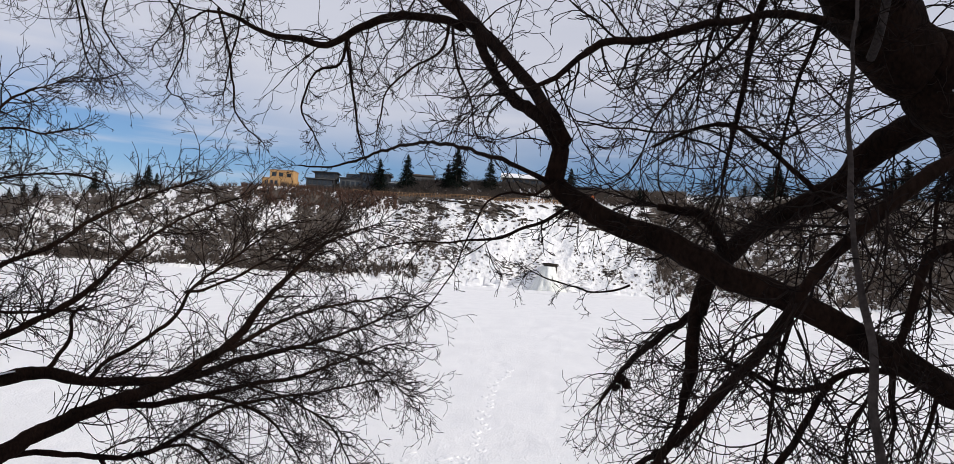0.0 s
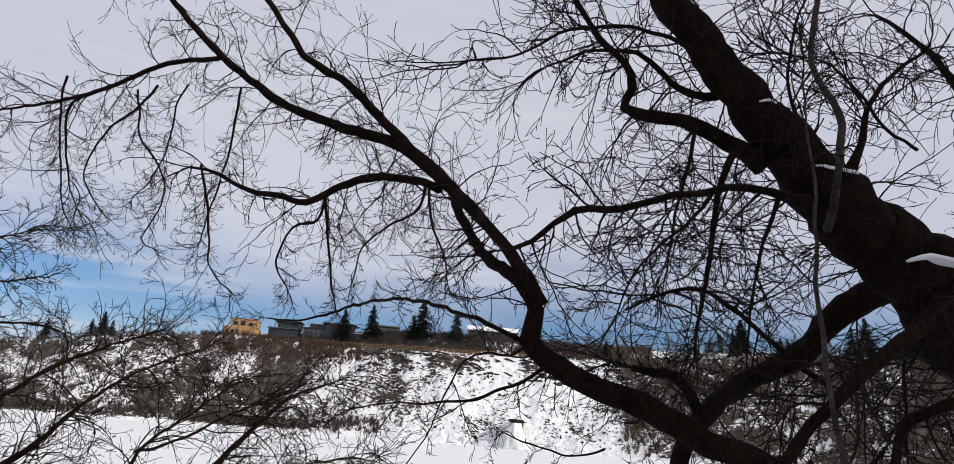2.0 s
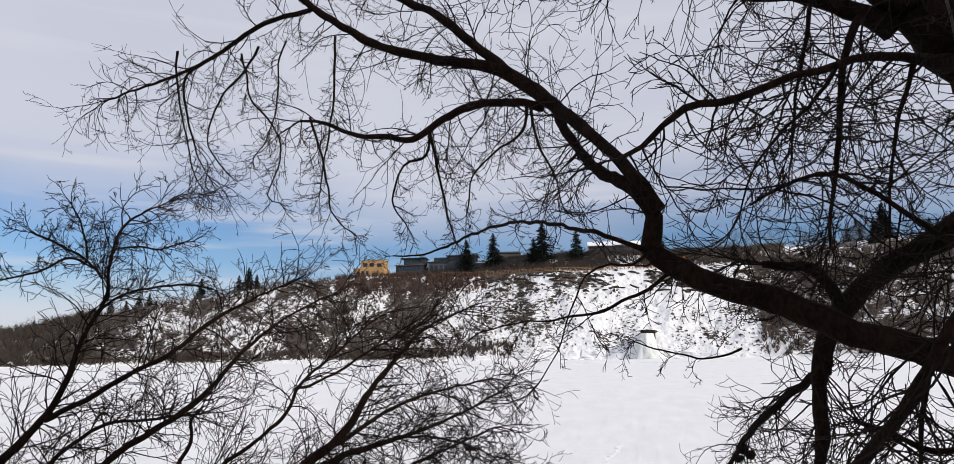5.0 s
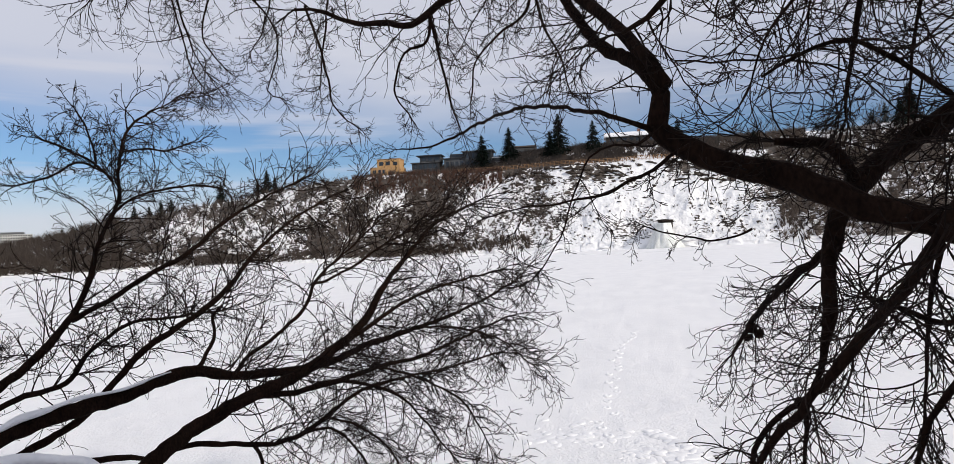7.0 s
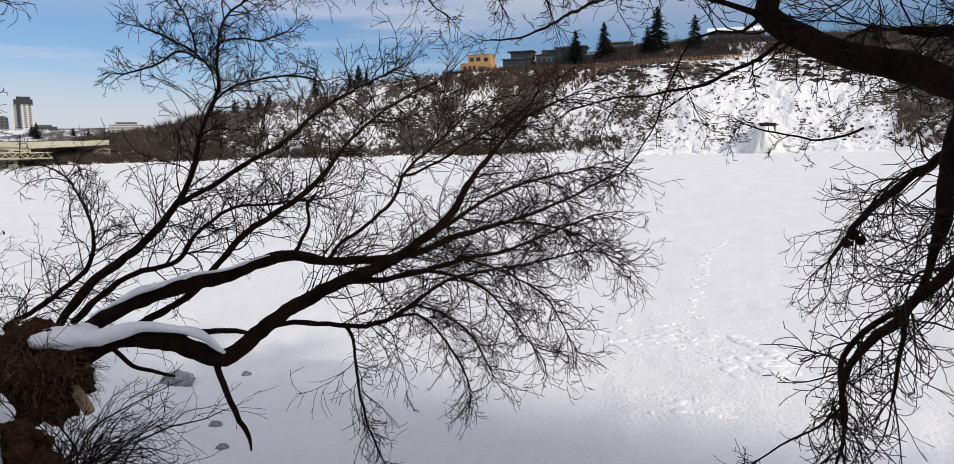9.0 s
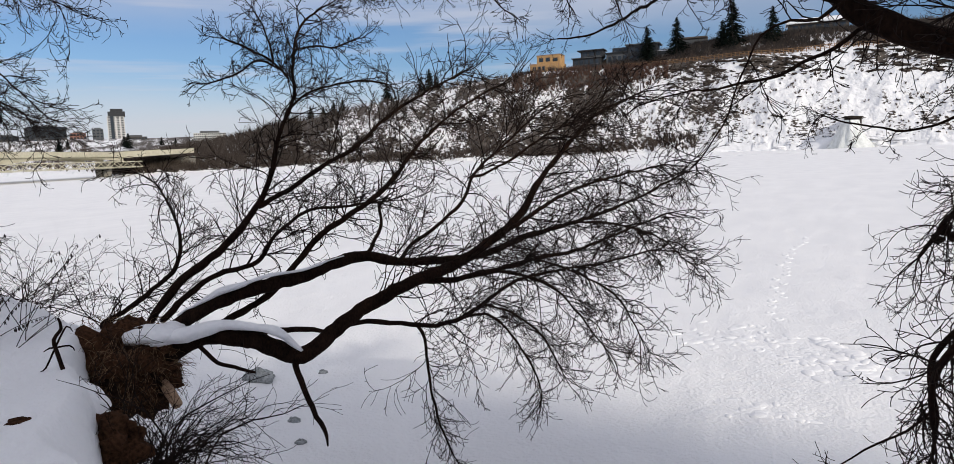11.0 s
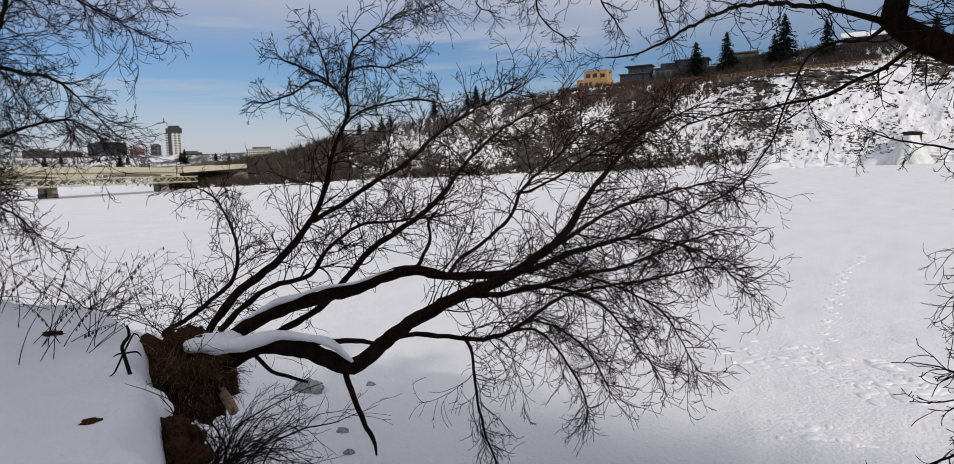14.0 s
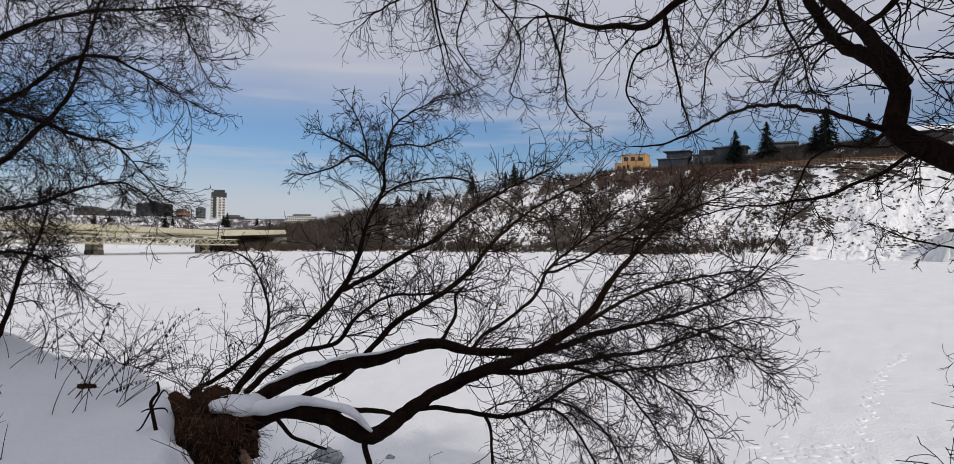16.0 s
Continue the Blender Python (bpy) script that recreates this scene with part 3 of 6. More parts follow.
limb(tree_a, "limb", "A_side", [(-3.00, 5.10, 5.87, 0.0110), (-3.14, 5.13, 5.75, 0.0104), (-3.14, 5.21, 5.47, 0.0083), (-3.09, 5.29, 5.19, 0.0062), (-3.02, 5.34, 5.01, 0.0041)])
limb(tree_a, "limb", "A_side", [(1.57, 3.06, 4.69, 0.0430), (1.33, 2.82, 4.63, 0.0218), (1.14, 2.72, 4.61, 0.0164), (0.95, 2.63, 4.55, 0.0149), (0.80, 2.59, 4.50, 0.0146), (0.65, 2.56, 4.44, 0.0152), (0.52, 2.56, 4.41, 0.0152), (0.41, 2.62, 4.41, 0.0155), (0.33, 2.73, 4.38, 0.0114), (0.26, 2.84, 4.34, 0.0111), (0.18, 2.95, 4.31, 0.0092)])
limb(tree_a, "limb", "A_thin", [(0.29, 3.08, 3.94, 0.0158), (0.20, 3.08, 3.98, 0.0112), (0.11, 3.17, 4.03, 0.0108), (0.00, 3.37, 4.09, 0.0098), (-0.20, 3.86, 4.22, 0.0103), (-0.44, 4.55, 4.35, 0.0110), (-0.74, 5.35, 4.44, 0.0114), (-1.04, 5.75, 4.41, 0.0112), (-1.30, 5.95, 4.36, 0.0087), (-1.61, 6.05, 4.37, 0.0059)])
limb(tree_a, "limb", "A_thin", [(0.43, 3.04, 3.86, 0.0103), (0.34, 2.99, 3.81, 0.0079), (0.23, 2.99, 3.74, 0.0072), (0.08, 2.99, 3.68, 0.0065), (-0.08, 3.00, 3.65, 0.0051), (-0.23, 3.00, 3.64, 0.0036), (-0.38, 3.00, 3.61, 0.0030)])
limb(tree_a, "limb", "A_thin", [(0.28, 2.98, 3.91, 0.0101), (0.22, 2.98, 3.87, 0.0065), (0.12, 2.98, 3.87, 0.0051), (0.02, 2.99, 3.83, 0.0043), (-0.05, 2.99, 3.69, 0.0036), (-0.11, 3.01, 3.51, 0.0030), (-0.20, 3.01, 3.38, 0.0030)])
limb(tree_a, "limb", "A_side", [(2.20, 3.25, 4.41, 0.0886), (2.11, 3.46, 4.38, 0.0774), (2.02, 3.64, 4.30, 0.0708), (1.93, 3.84, 4.13, 0.0686), (1.76, 3.98, 4.00, 0.0651), (1.54, 3.97, 3.86, 0.0591), (1.34, 3.85, 3.71, 0.0569), (1.19, 3.68, 3.56, 0.0493), (1.12, 3.62, 3.40, 0.0456)])
limb(tree_a, "limb", "A_low", [(1.19, 3.68, 3.56, 0.0422), (1.12, 3.61, 3.40, 0.0387), (1.08, 3.52, 3.26, 0.0352), (1.06, 3.49, 3.10, 0.0308), (1.05, 3.53, 2.97, 0.0204), (1.03, 3.56, 2.83, 0.0136), (0.98, 3.56, 2.71, 0.0114), (0.96, 3.58, 2.53, 0.0104), (0.93, 3.59, 2.29, 0.0065)])
limb(tree_a, "limb", "A_side", [(1.34, 3.85, 3.69, 0.0370), (1.27, 3.78, 3.80, 0.0308), (1.15, 3.70, 3.90, 0.0282), (1.04, 3.69, 3.92, 0.0264), (0.92, 3.69, 3.93, 0.0211)])
limb(tree_a, "limb", "A_low", [(2.84, 3.34, 3.71, 0.0434), (2.35, 2.58, 4.05, 0.0356), (1.62, 1.87, 4.14, 0.0247), (1.46, 1.88, 4.04, 0.0223), (1.26, 1.89, 3.90, 0.0198), (1.12, 1.89, 3.80, 0.0186), (1.02, 1.95, 3.68, 0.0178), (0.95, 2.01, 3.57, 0.0169), (0.92, 2.11, 3.45, 0.0171), (0.90, 2.32, 3.29, 0.0180), (0.89, 2.53, 3.16, 0.0195), (0.80, 2.64, 3.00, 0.0187), (0.72, 2.75, 2.84, 0.0176), (0.60, 2.87, 2.64, 0.0136), (0.61, 2.98, 2.38, 0.0107)])
limb(tree_a, "limb", "A_low", [(2.85, 3.31, 3.64, 0.0365), (2.38, 2.85, 3.79, 0.0260), (1.99, 2.49, 3.86, 0.0212), (1.78, 2.50, 3.77, 0.0195), (1.65, 2.50, 3.72, 0.0180), (1.58, 2.50, 3.67, 0.0180), (1.55, 2.51, 3.55, 0.0163), (1.52, 2.52, 3.41, 0.0147), (1.48, 2.53, 3.24, 0.0114), (1.50, 2.54, 3.07, 0.0083)])
limb(tree_a, "limb", "A_side", [(1.41, 3.11, 4.89, 0.0664), (1.28, 3.09, 4.95, 0.0466), (1.11, 3.07, 5.03, 0.0377), (0.96, 3.06, 5.06, 0.0333), (0.83, 3.06, 5.07, 0.0310), (0.70, 3.05, 5.10, 0.0266), (0.73, 3.03, 5.20, 0.0222), (0.70, 3.04, 5.33, 0.0191), (0.61, 3.06, 5.44, 0.0171), (0.50, 3.11, 5.64, 0.0152), (0.41, 3.15, 5.88, 0.0121), (0.35, 3.17, 6.16, 0.0098)])
limb(tree_a, "limb", "A_hang", [(1.22, 3.01, 4.90, 0.0215), (1.13, 2.94, 4.74, 0.0166), (1.11, 2.98, 4.61, 0.0146), (1.10, 3.02, 4.45, 0.0125), (1.09, 3.07, 4.26, 0.0107), (1.07, 3.13, 4.08, 0.0083), (1.06, 3.16, 3.94, 0.0047)])
limb(tree_a, "limb", "A_side", [(1.40, 3.10, 5.32, 0.0297), (1.27, 3.11, 5.28, 0.0251), (1.12, 3.12, 5.23, 0.0205), (0.99, 3.11, 5.26, 0.0171), (0.91, 3.18, 5.39, 0.0141), (0.79, 3.16, 5.47, 0.0120), (0.59, 3.25, 5.51, 0.0096), (0.35, 3.36, 5.46, 0.0056)])
limb(tree_a, "limb", "A_low", [(1.13, 3.52, 3.44, 0.0228), (1.08, 3.72, 3.34, 0.0216), (1.02, 4.03, 3.21, 0.0209), (0.99, 4.44, 3.06, 0.0201), (0.96, 4.86, 2.85, 0.0141), (0.89, 4.97, 2.70, 0.0091)])
limb(tree_a, "limb", "A_low", [(1.68, 2.73, 3.26, 0.0158), (1.60, 2.83, 3.24, 0.0146), (1.54, 2.93, 3.21, 0.0142), (1.46, 3.04, 3.13, 0.0147), (1.37, 3.14, 3.10, 0.0131), (1.28, 3.24, 3.14, 0.0114), (1.17, 3.33, 3.19, 0.0110)])
limb(tree_a, "limb", "A_low", [(1.50, 2.99, 3.15, 0.0154), (1.39, 2.95, 3.01, 0.0142), (1.30, 2.96, 2.86, 0.0132), (1.22, 2.96, 2.72, 0.0118), (1.17, 2.98, 2.54, 0.0075)])
limb(tree_a, "limb", "A_side", [(1.74, 3.03, 4.81, 0.0430), (1.85, 3.04, 4.99, 0.0174), (1.88, 3.04, 5.16, 0.0144), (2.03, 3.08, 5.39, 0.0114), (2.27, 3.13, 5.60, 0.0093)])
limb(tree_a, "limb", "A_side", [(2.36, 3.27, 4.25, 0.0550), (2.41, 3.13, 4.46, 0.0451), (2.51, 3.08, 4.65, 0.0365), (2.72, 3.18, 5.04, 0.0297), (2.60, 3.28, 5.43, 0.0241), (2.50, 3.39, 5.78, 0.0178), (2.31, 3.52, 6.08, 0.0110)])
limb(tree_a, "limb", "A_low", [(0.92, 3.31, 2.77, 0.0151), (0.79, 3.31, 2.69, 0.0135), (0.69, 3.32, 2.58, 0.0136), (0.66, 3.30, 2.45, 0.0127), (0.69, 3.29, 2.30, 0.0100), (0.67, 3.27, 2.15, 0.0067)])
limb(tree_a, "limb", "A_thin", [(0.69, 3.29, 2.35, 0.0065), (0.58, 3.25, 2.25, 0.0058), (0.46, 3.21, 2.19, 0.0043), (0.33, 3.16, 2.12, 0.0030)])
limb(tree_a, "limb", "A_tw", [(-3.36, 5.36, 6.13, 0.0116), (-3.37, 5.39, 5.94, 0.0103), (-3.34, 5.43, 5.64, 0.0090), (-3.28, 5.46, 5.38, 0.0076), (-3.23, 5.50, 5.08, 0.0063), (-3.13, 5.52, 4.91, 0.0050)])
limb(tree_a, "limb", "A_tw", [(-2.51, 5.15, 6.02, 0.0112), (-2.63, 5.18, 5.84, 0.0099), (-2.83, 5.21, 5.65, 0.0086), (-2.95, 5.25, 5.43, 0.0074), (-2.97, 5.28, 5.21, 0.0061), (-2.84, 5.30, 5.03, 0.0048)])
limb(tree_a, "limb", "A_tw", [(-2.23, 5.05, 5.99, 0.0094), (-2.29, 5.07, 5.85, 0.0085), (-2.31, 5.10, 5.67, 0.0075), (-2.34, 5.13, 5.44, 0.0066), (-2.42, 5.16, 5.21, 0.0056), (-2.53, 5.18, 5.09, 0.0047)])
limb(tree_a, "limb", "A_tw", [(-2.57, 4.97, 5.88, 0.0092), (-2.54, 5.00, 5.73, 0.0085), (-2.50, 5.02, 5.51, 0.0077), (-2.31, 5.05, 5.28, 0.0069), (-2.26, 5.08, 5.04, 0.0062), (-2.38, 5.13, 4.75, 0.0054), (-2.28, 5.13, 4.69, 0.0046)])
limb(tree_a, "limb", "A_tw", [(-1.94, 4.84, 5.27, 0.0104), (-1.87, 4.87, 5.03, 0.0089), (-1.82, 4.91, 4.78, 0.0074), (-1.79, 4.94, 4.56, 0.0059), (-1.63, 4.96, 4.40, 0.0044)])
limb(tree_a, "limb", "A_tw", [(-1.76, 4.85, 5.91, 0.0106), (-1.77, 4.87, 5.78, 0.0094), (-1.78, 4.91, 5.46, 0.0082), (-1.81, 4.94, 5.29, 0.0069), (-1.88, 4.99, 4.92, 0.0057), (-1.92, 5.02, 4.73, 0.0045)])
limb(tree_a, "limb", "A_tw", [(-0.99, 4.70, 5.08, 0.0115), (-1.03, 4.72, 4.90, 0.0098), (-1.19, 4.74, 4.83, 0.0079), (-1.29, 4.77, 4.59, 0.0060), (-1.19, 4.79, 4.41, 0.0043)])
limb(tree_a, "limb", "A_tw", [(-1.00, 4.70, 5.06, 0.0115), (-0.94, 4.74, 4.74, 0.0090), (-0.89, 4.78, 4.48, 0.0067), (-0.84, 4.80, 4.30, 0.0043)])
limb(tree_a, "limb", "A_tw", [(-0.30, 4.52, 5.18, 0.0111), (-0.33, 4.55, 4.98, 0.0095), (-0.52, 4.57, 4.85, 0.0077), (-0.68, 4.59, 4.68, 0.0058), (-0.73, 4.63, 4.44, 0.0042)])
limb(tree_a, "limb", "A_tw", [(-0.28, 4.52, 5.18, 0.0111), (-0.23, 4.55, 4.90, 0.0088), (-0.13, 4.58, 4.67, 0.0065), (-0.08, 4.61, 4.47, 0.0042)])
limb(tree_a, "limb", "A_hang", [(1.35, 2.87, 4.65, 0.0115), (1.31, 2.91, 4.50, 0.0094), (1.28, 2.96, 4.30, 0.0075), (1.26, 3.02, 4.10, 0.0055), (1.26, 3.07, 3.89, 0.0034)])
limb(tree_a, "limb", "A_hang", [(1.00, 2.89, 4.95, 0.0107), (0.96, 2.94, 4.74, 0.0083), (0.92, 3.00, 4.52, 0.0059), (0.91, 3.06, 4.31, 0.0036)])
limb(tree_a, "limb", "A_hang", [(0.99, 2.68, 4.57, 0.0086), (0.88, 2.72, 4.42, 0.0073), (0.76, 2.75, 4.32, 0.0059), (0.67, 2.78, 4.19, 0.0045), (0.63, 2.82, 4.06, 0.0032)])
limb(tree_a, "limb", "A_thin", [(0.38, 2.96, 4.19, 0.0036), (0.51, 2.97, 4.18, 0.0039), (0.67, 2.97, 4.17, 0.0042), (0.82, 2.97, 4.17, 0.0045), (0.97, 2.97, 4.21, 0.0048), (1.13, 2.97, 4.21, 0.0051)])
limb(tree_a, "limb", "A_side", [(0.70, 2.97, 4.10, 0.0067), (0.85, 2.97, 4.18, 0.0080), (1.04, 2.97, 4.22, 0.0093), (1.24, 2.98, 4.09, 0.0107), (1.40, 2.98, 3.96, 0.0120), (1.57, 2.99, 3.85, 0.0117)])
limb(tree_a, "limb", "A_hang", [(1.90, 2.88, 4.14, 0.0097), (1.86, 2.89, 3.94, 0.0080), (1.85, 2.90, 3.71, 0.0064), (1.85, 2.92, 3.46, 0.0048), (1.88, 2.94, 3.21, 0.0032)])
limb(tree_a, "limb", "A_low", [(1.38, 3.12, 3.47, 0.0121), (1.36, 3.13, 3.31, 0.0115), (1.32, 3.14, 3.10, 0.0092), (1.31, 3.15, 2.88, 0.0069), (1.29, 3.17, 2.67, 0.0046)])
limb(tree_a, "limb", "A_low", [(1.59, 2.83, 3.31, 0.0110), (1.58, 2.84, 3.16, 0.0096), (1.51, 2.85, 3.01, 0.0069), (1.50, 2.86, 2.82, 0.0041)])
limb(tree_a, "limb", "A_low", [(1.78, 2.74, 3.19, 0.0120), (1.76, 2.74, 3.07, 0.0093), (1.72, 2.75, 2.95, 0.0067), (1.71, 2.76, 2.77, 0.0040)])
limb(tree_a, "limb", "A_side", [(1.06, 2.89, 5.30, 0.0110), (0.83, 2.87, 5.40, 0.0098), (0.63, 2.86, 5.42, 0.0085), (0.38, 2.87, 5.38, 0.0073), (0.15, 2.91, 5.24, 0.0061), (-0.07, 2.91, 5.21, 0.0049)])
limb(tree_a, "limb", "A_side", [(1.70, 3.10, 4.93, 0.0113), (1.54, 3.04, 5.15, 0.0098), (1.48, 2.99, 5.34, 0.0082), (1.51, 2.93, 5.57, 0.0065), (1.57, 2.88, 5.74, 0.0050)])
limb(tree_a, "limb", "A_side", [(2.17, 3.08, 5.04, 0.0101), (1.99, 3.05, 5.11, 0.0088), (1.77, 2.99, 5.33, 0.0076), (1.62, 2.97, 5.41, 0.0063), (1.38, 2.97, 5.42, 0.0050)])
limb(tree_a, "limb", "A_thin", [(0.88, 4.12, 3.52, 0.0069), (0.74, 4.29, 3.46, 0.0064), (0.58, 4.45, 3.49, 0.0058), (0.45, 4.52, 3.52, 0.0049), (0.35, 4.60, 3.56, 0.0040)])

limb(tree_b, "trunk", "B", [(-5.06, 4.40, 1.48, 0.1072), (-4.97, 4.46, 1.60, 0.1048), (-4.88, 4.53, 1.71, 0.1024), (-4.71, 4.68, 1.86, 0.0898), (-4.43, 4.81, 1.93, 0.0832), (-4.13, 4.95, 1.87, 0.0799), (-3.90, 5.10, 1.72, 0.0805), (-3.75, 5.22, 1.73, 0.0744), (-3.54, 5.44, 1.92, 0.0687), (-3.31, 5.67, 2.10, 0.0628), (-3.03, 5.92, 2.26, 0.0584), (-2.76, 6.27, 2.36, 0.0547), (-2.50, 6.63, 2.56, 0.0450), (-2.27, 6.86, 2.80, 0.0380), (-2.15, 7.05, 3.07, 0.0327), (-1.97, 7.26, 3.36, 0.0254), (-1.66, 7.55, 3.76, 0.0179), (-1.32, 7.83, 3.96, 0.0108)])
limb(tree_b, "limb", "B", [(-5.09, 4.61, 1.73, 0.0680), (-5.03, 4.87, 1.91, 0.0669), (-4.82, 5.20, 2.11, 0.0689), (-4.57, 5.54, 2.21, 0.0676), (-4.27, 5.85, 2.27, 0.0656), (-3.97, 6.11, 2.39, 0.0595), (-3.75, 6.27, 2.43, 0.0564), (-3.45, 6.40, 2.36, 0.0458), (-3.08, 6.68, 2.34, 0.0428), (-2.71, 6.96, 2.37, 0.0362), (-2.32, 7.26, 2.53, 0.0312), (-1.89, 7.69, 2.64, 0.0245), (-1.37, 8.16, 2.82, 0.0155), (-0.93, 8.49, 3.06, 0.0115)])
limb(tree_b, "limb", "B_up", [(-5.30, 4.74, 1.82, 0.0416), (-5.35, 4.94, 1.94, 0.0400), (-5.25, 5.24, 2.28, 0.0412), (-4.99, 5.60, 2.59, 0.0394), (-4.75, 5.85, 2.96, 0.0337), (-4.64, 5.98, 3.28, 0.0278), (-4.57, 6.04, 3.62, 0.0232), (-4.41, 6.15, 4.10, 0.0186), (-4.45, 6.21, 4.40, 0.0140), (-4.36, 6.28, 4.81, 0.0110), (-4.09, 6.53, 5.06, 0.0064)])
limb(tree_b, "limb", "B_up", [(-4.73, 5.86, 2.97, 0.0276), (-4.50, 6.09, 3.14, 0.0249), (-4.26, 6.32, 3.35, 0.0237), (-3.98, 6.58, 3.56, 0.0208), (-3.70, 6.84, 3.88, 0.0178), (-3.43, 7.09, 4.09, 0.0131), (-3.10, 7.37, 4.31, 0.0112)])
limb(tree_b, "limb", "B_up", [(-4.94, 5.23, 1.82, 0.0348), (-4.79, 5.42, 1.93, 0.0353), (-4.54, 5.66, 2.10, 0.0343), (-4.35, 5.88, 2.37, 0.0333), (-4.15, 6.10, 2.67, 0.0307), (-3.84, 6.49, 2.95, 0.0283), (-3.61, 6.72, 3.22, 0.0240), (-3.44, 6.94, 3.53, 0.0194), (-3.14, 7.21, 3.87, 0.0131), (-2.77, 7.62, 4.16, 0.0114)])
limb(tree_b, "limb", "B_left", [(-5.13, 4.64, 1.74, 0.0298), (-5.56, 4.73, 1.85, 0.0254), (-5.83, 4.83, 1.94, 0.0232), (-5.80, 5.07, 2.02, 0.0239), (-5.73, 5.34, 2.17, 0.0230), (-5.65, 5.61, 2.37, 0.0221), (-5.75, 5.81, 2.64, 0.0178), (-5.89, 5.88, 2.93, 0.0131), (-6.19, 5.98, 3.24, 0.0114)])
limb(tree_b, "limb", "B_up", [(-5.24, 5.00, 1.96, 0.0314), (-5.17, 5.27, 2.17, 0.0295), (-5.03, 5.56, 2.33, 0.0272), (-4.82, 5.89, 2.40, 0.0249), (-4.70, 6.07, 2.66, 0.0205), (-4.46, 6.31, 2.89, 0.0175), (-4.15, 6.56, 2.92, 0.0130), (-3.78, 6.85, 2.95, 0.0111)])
limb(tree_b, "limb", "B_none", [(-3.75, 6.27, 2.43, 0.0215), (-3.70, 6.36, 2.56, 0.0201), (-3.65, 6.45, 2.74, 0.0171), (-3.69, 6.50, 2.93, 0.0125), (-3.63, 6.59, 3.02, 0.0107)])
limb(tree_b, "limb", "B", [(-3.45, 6.40, 2.35, 0.0184), (-3.34, 6.52, 2.52, 0.0186), (-3.13, 6.68, 2.69, 0.0186), (-2.90, 6.86, 2.95, 0.0172), (-2.80, 6.99, 3.23, 0.0142), (-2.53, 7.24, 3.53, 0.0112), (-2.25, 7.50, 3.84, 0.0087)])
limb(tree_b, "limb", "B_fan", [(-3.58, 5.42, 1.89, 0.0246), (-3.38, 5.63, 1.92, 0.0236), (-3.00, 5.90, 1.84, 0.0225), (-2.72, 6.09, 1.84, 0.0213), (-2.47, 6.27, 1.99, 0.0186), (-2.20, 6.52, 2.18, 0.0160), (-1.82, 6.81, 2.25, 0.0132), (-1.42, 7.21, 2.28, 0.0110), (-1.03, 7.51, 2.36, 0.0083)])
limb(tree_b, "limb", "B_hang", [(-3.00, 5.90, 1.82, 0.0169), (-2.92, 5.88, 1.71, 0.0154), (-2.87, 5.82, 1.39, 0.0125), (-2.79, 5.82, 0.98, 0.0111), (-2.67, 5.85, 0.61, 0.0075)])
limb(tree_b, "limb", "B_none", [(-3.83, 5.12, 1.65, 0.0347), (-3.74, 5.09, 1.42, 0.0265), (-3.64, 5.11, 1.17, 0.0225), (-3.57, 5.14, 0.99, 0.0159), (-3.55, 5.13, 0.89, 0.0072)])
limb(tree_b, "limb", "B_fan", [(-3.03, 5.92, 2.26, 0.0310), (-2.77, 6.26, 2.22, 0.0290), (-2.42, 6.53, 2.28, 0.0265), (-2.12, 6.79, 2.35, 0.0224), (-1.75, 7.07, 2.41, 0.0166), (-1.31, 7.39, 2.57, 0.0123), (-0.92, 7.70, 2.72, 0.0084)])
limb(tree_b, "limb", "B_fan", [(-2.42, 6.53, 2.27, 0.0177), (-2.15, 6.65, 2.20, 0.0162), (-1.88, 6.76, 2.05, 0.0132), (-1.67, 6.84, 1.79, 0.0110), (-1.46, 6.91, 1.48, 0.0080)])
limb(tree_b, "limb", "B_fan", [(-2.50, 6.63, 2.56, 0.0239), (-2.16, 6.80, 2.78, 0.0209), (-1.85, 7.07, 2.99, 0.0166), (-1.41, 7.39, 3.14, 0.0123), (-0.96, 7.72, 3.23, 0.0084)])
limb(tree_b, "limb", "B_fan", [(-2.12, 6.79, 2.35, 0.0135), (-1.73, 6.95, 2.20, 0.0119), (-1.35, 7.11, 1.93, 0.0110), (-1.14, 7.17, 1.54, 0.0061)])
limb(tree_b, "limb", "B_fan", [(-1.89, 7.69, 2.64, 0.0147), (-1.46, 7.88, 2.58, 0.0131), (-1.04, 8.06, 2.41, 0.0110), (-0.74, 8.17, 2.12, 0.0066)])
limb(tree_b, "limb", "B_hang", [(-2.47, 6.27, 1.99, 0.0129), (-2.20, 6.38, 1.88, 0.0115), (-1.94, 6.48, 1.63, 0.0116), (-1.77, 6.53, 1.27, 0.0058)])
limb(tree_b, "limb", "B_tw", [(-4.49, 6.19, 4.26, 0.0128), (-4.58, 6.18, 4.36, 0.0115), (-4.70, 6.15, 4.47, 0.0110), (-4.84, 6.12, 4.56, 0.0110), (-4.98, 6.09, 4.63, 0.0110), (-5.16, 6.05, 4.71, 0.0103)])
limb(tree_b, "limb", "B_tw", [(-4.58, 6.18, 4.36, 0.0110), (-4.81, 6.12, 4.47, 0.0111), (-5.04, 6.04, 4.34, 0.0096), (-5.32, 5.94, 4.26, 0.0078)])
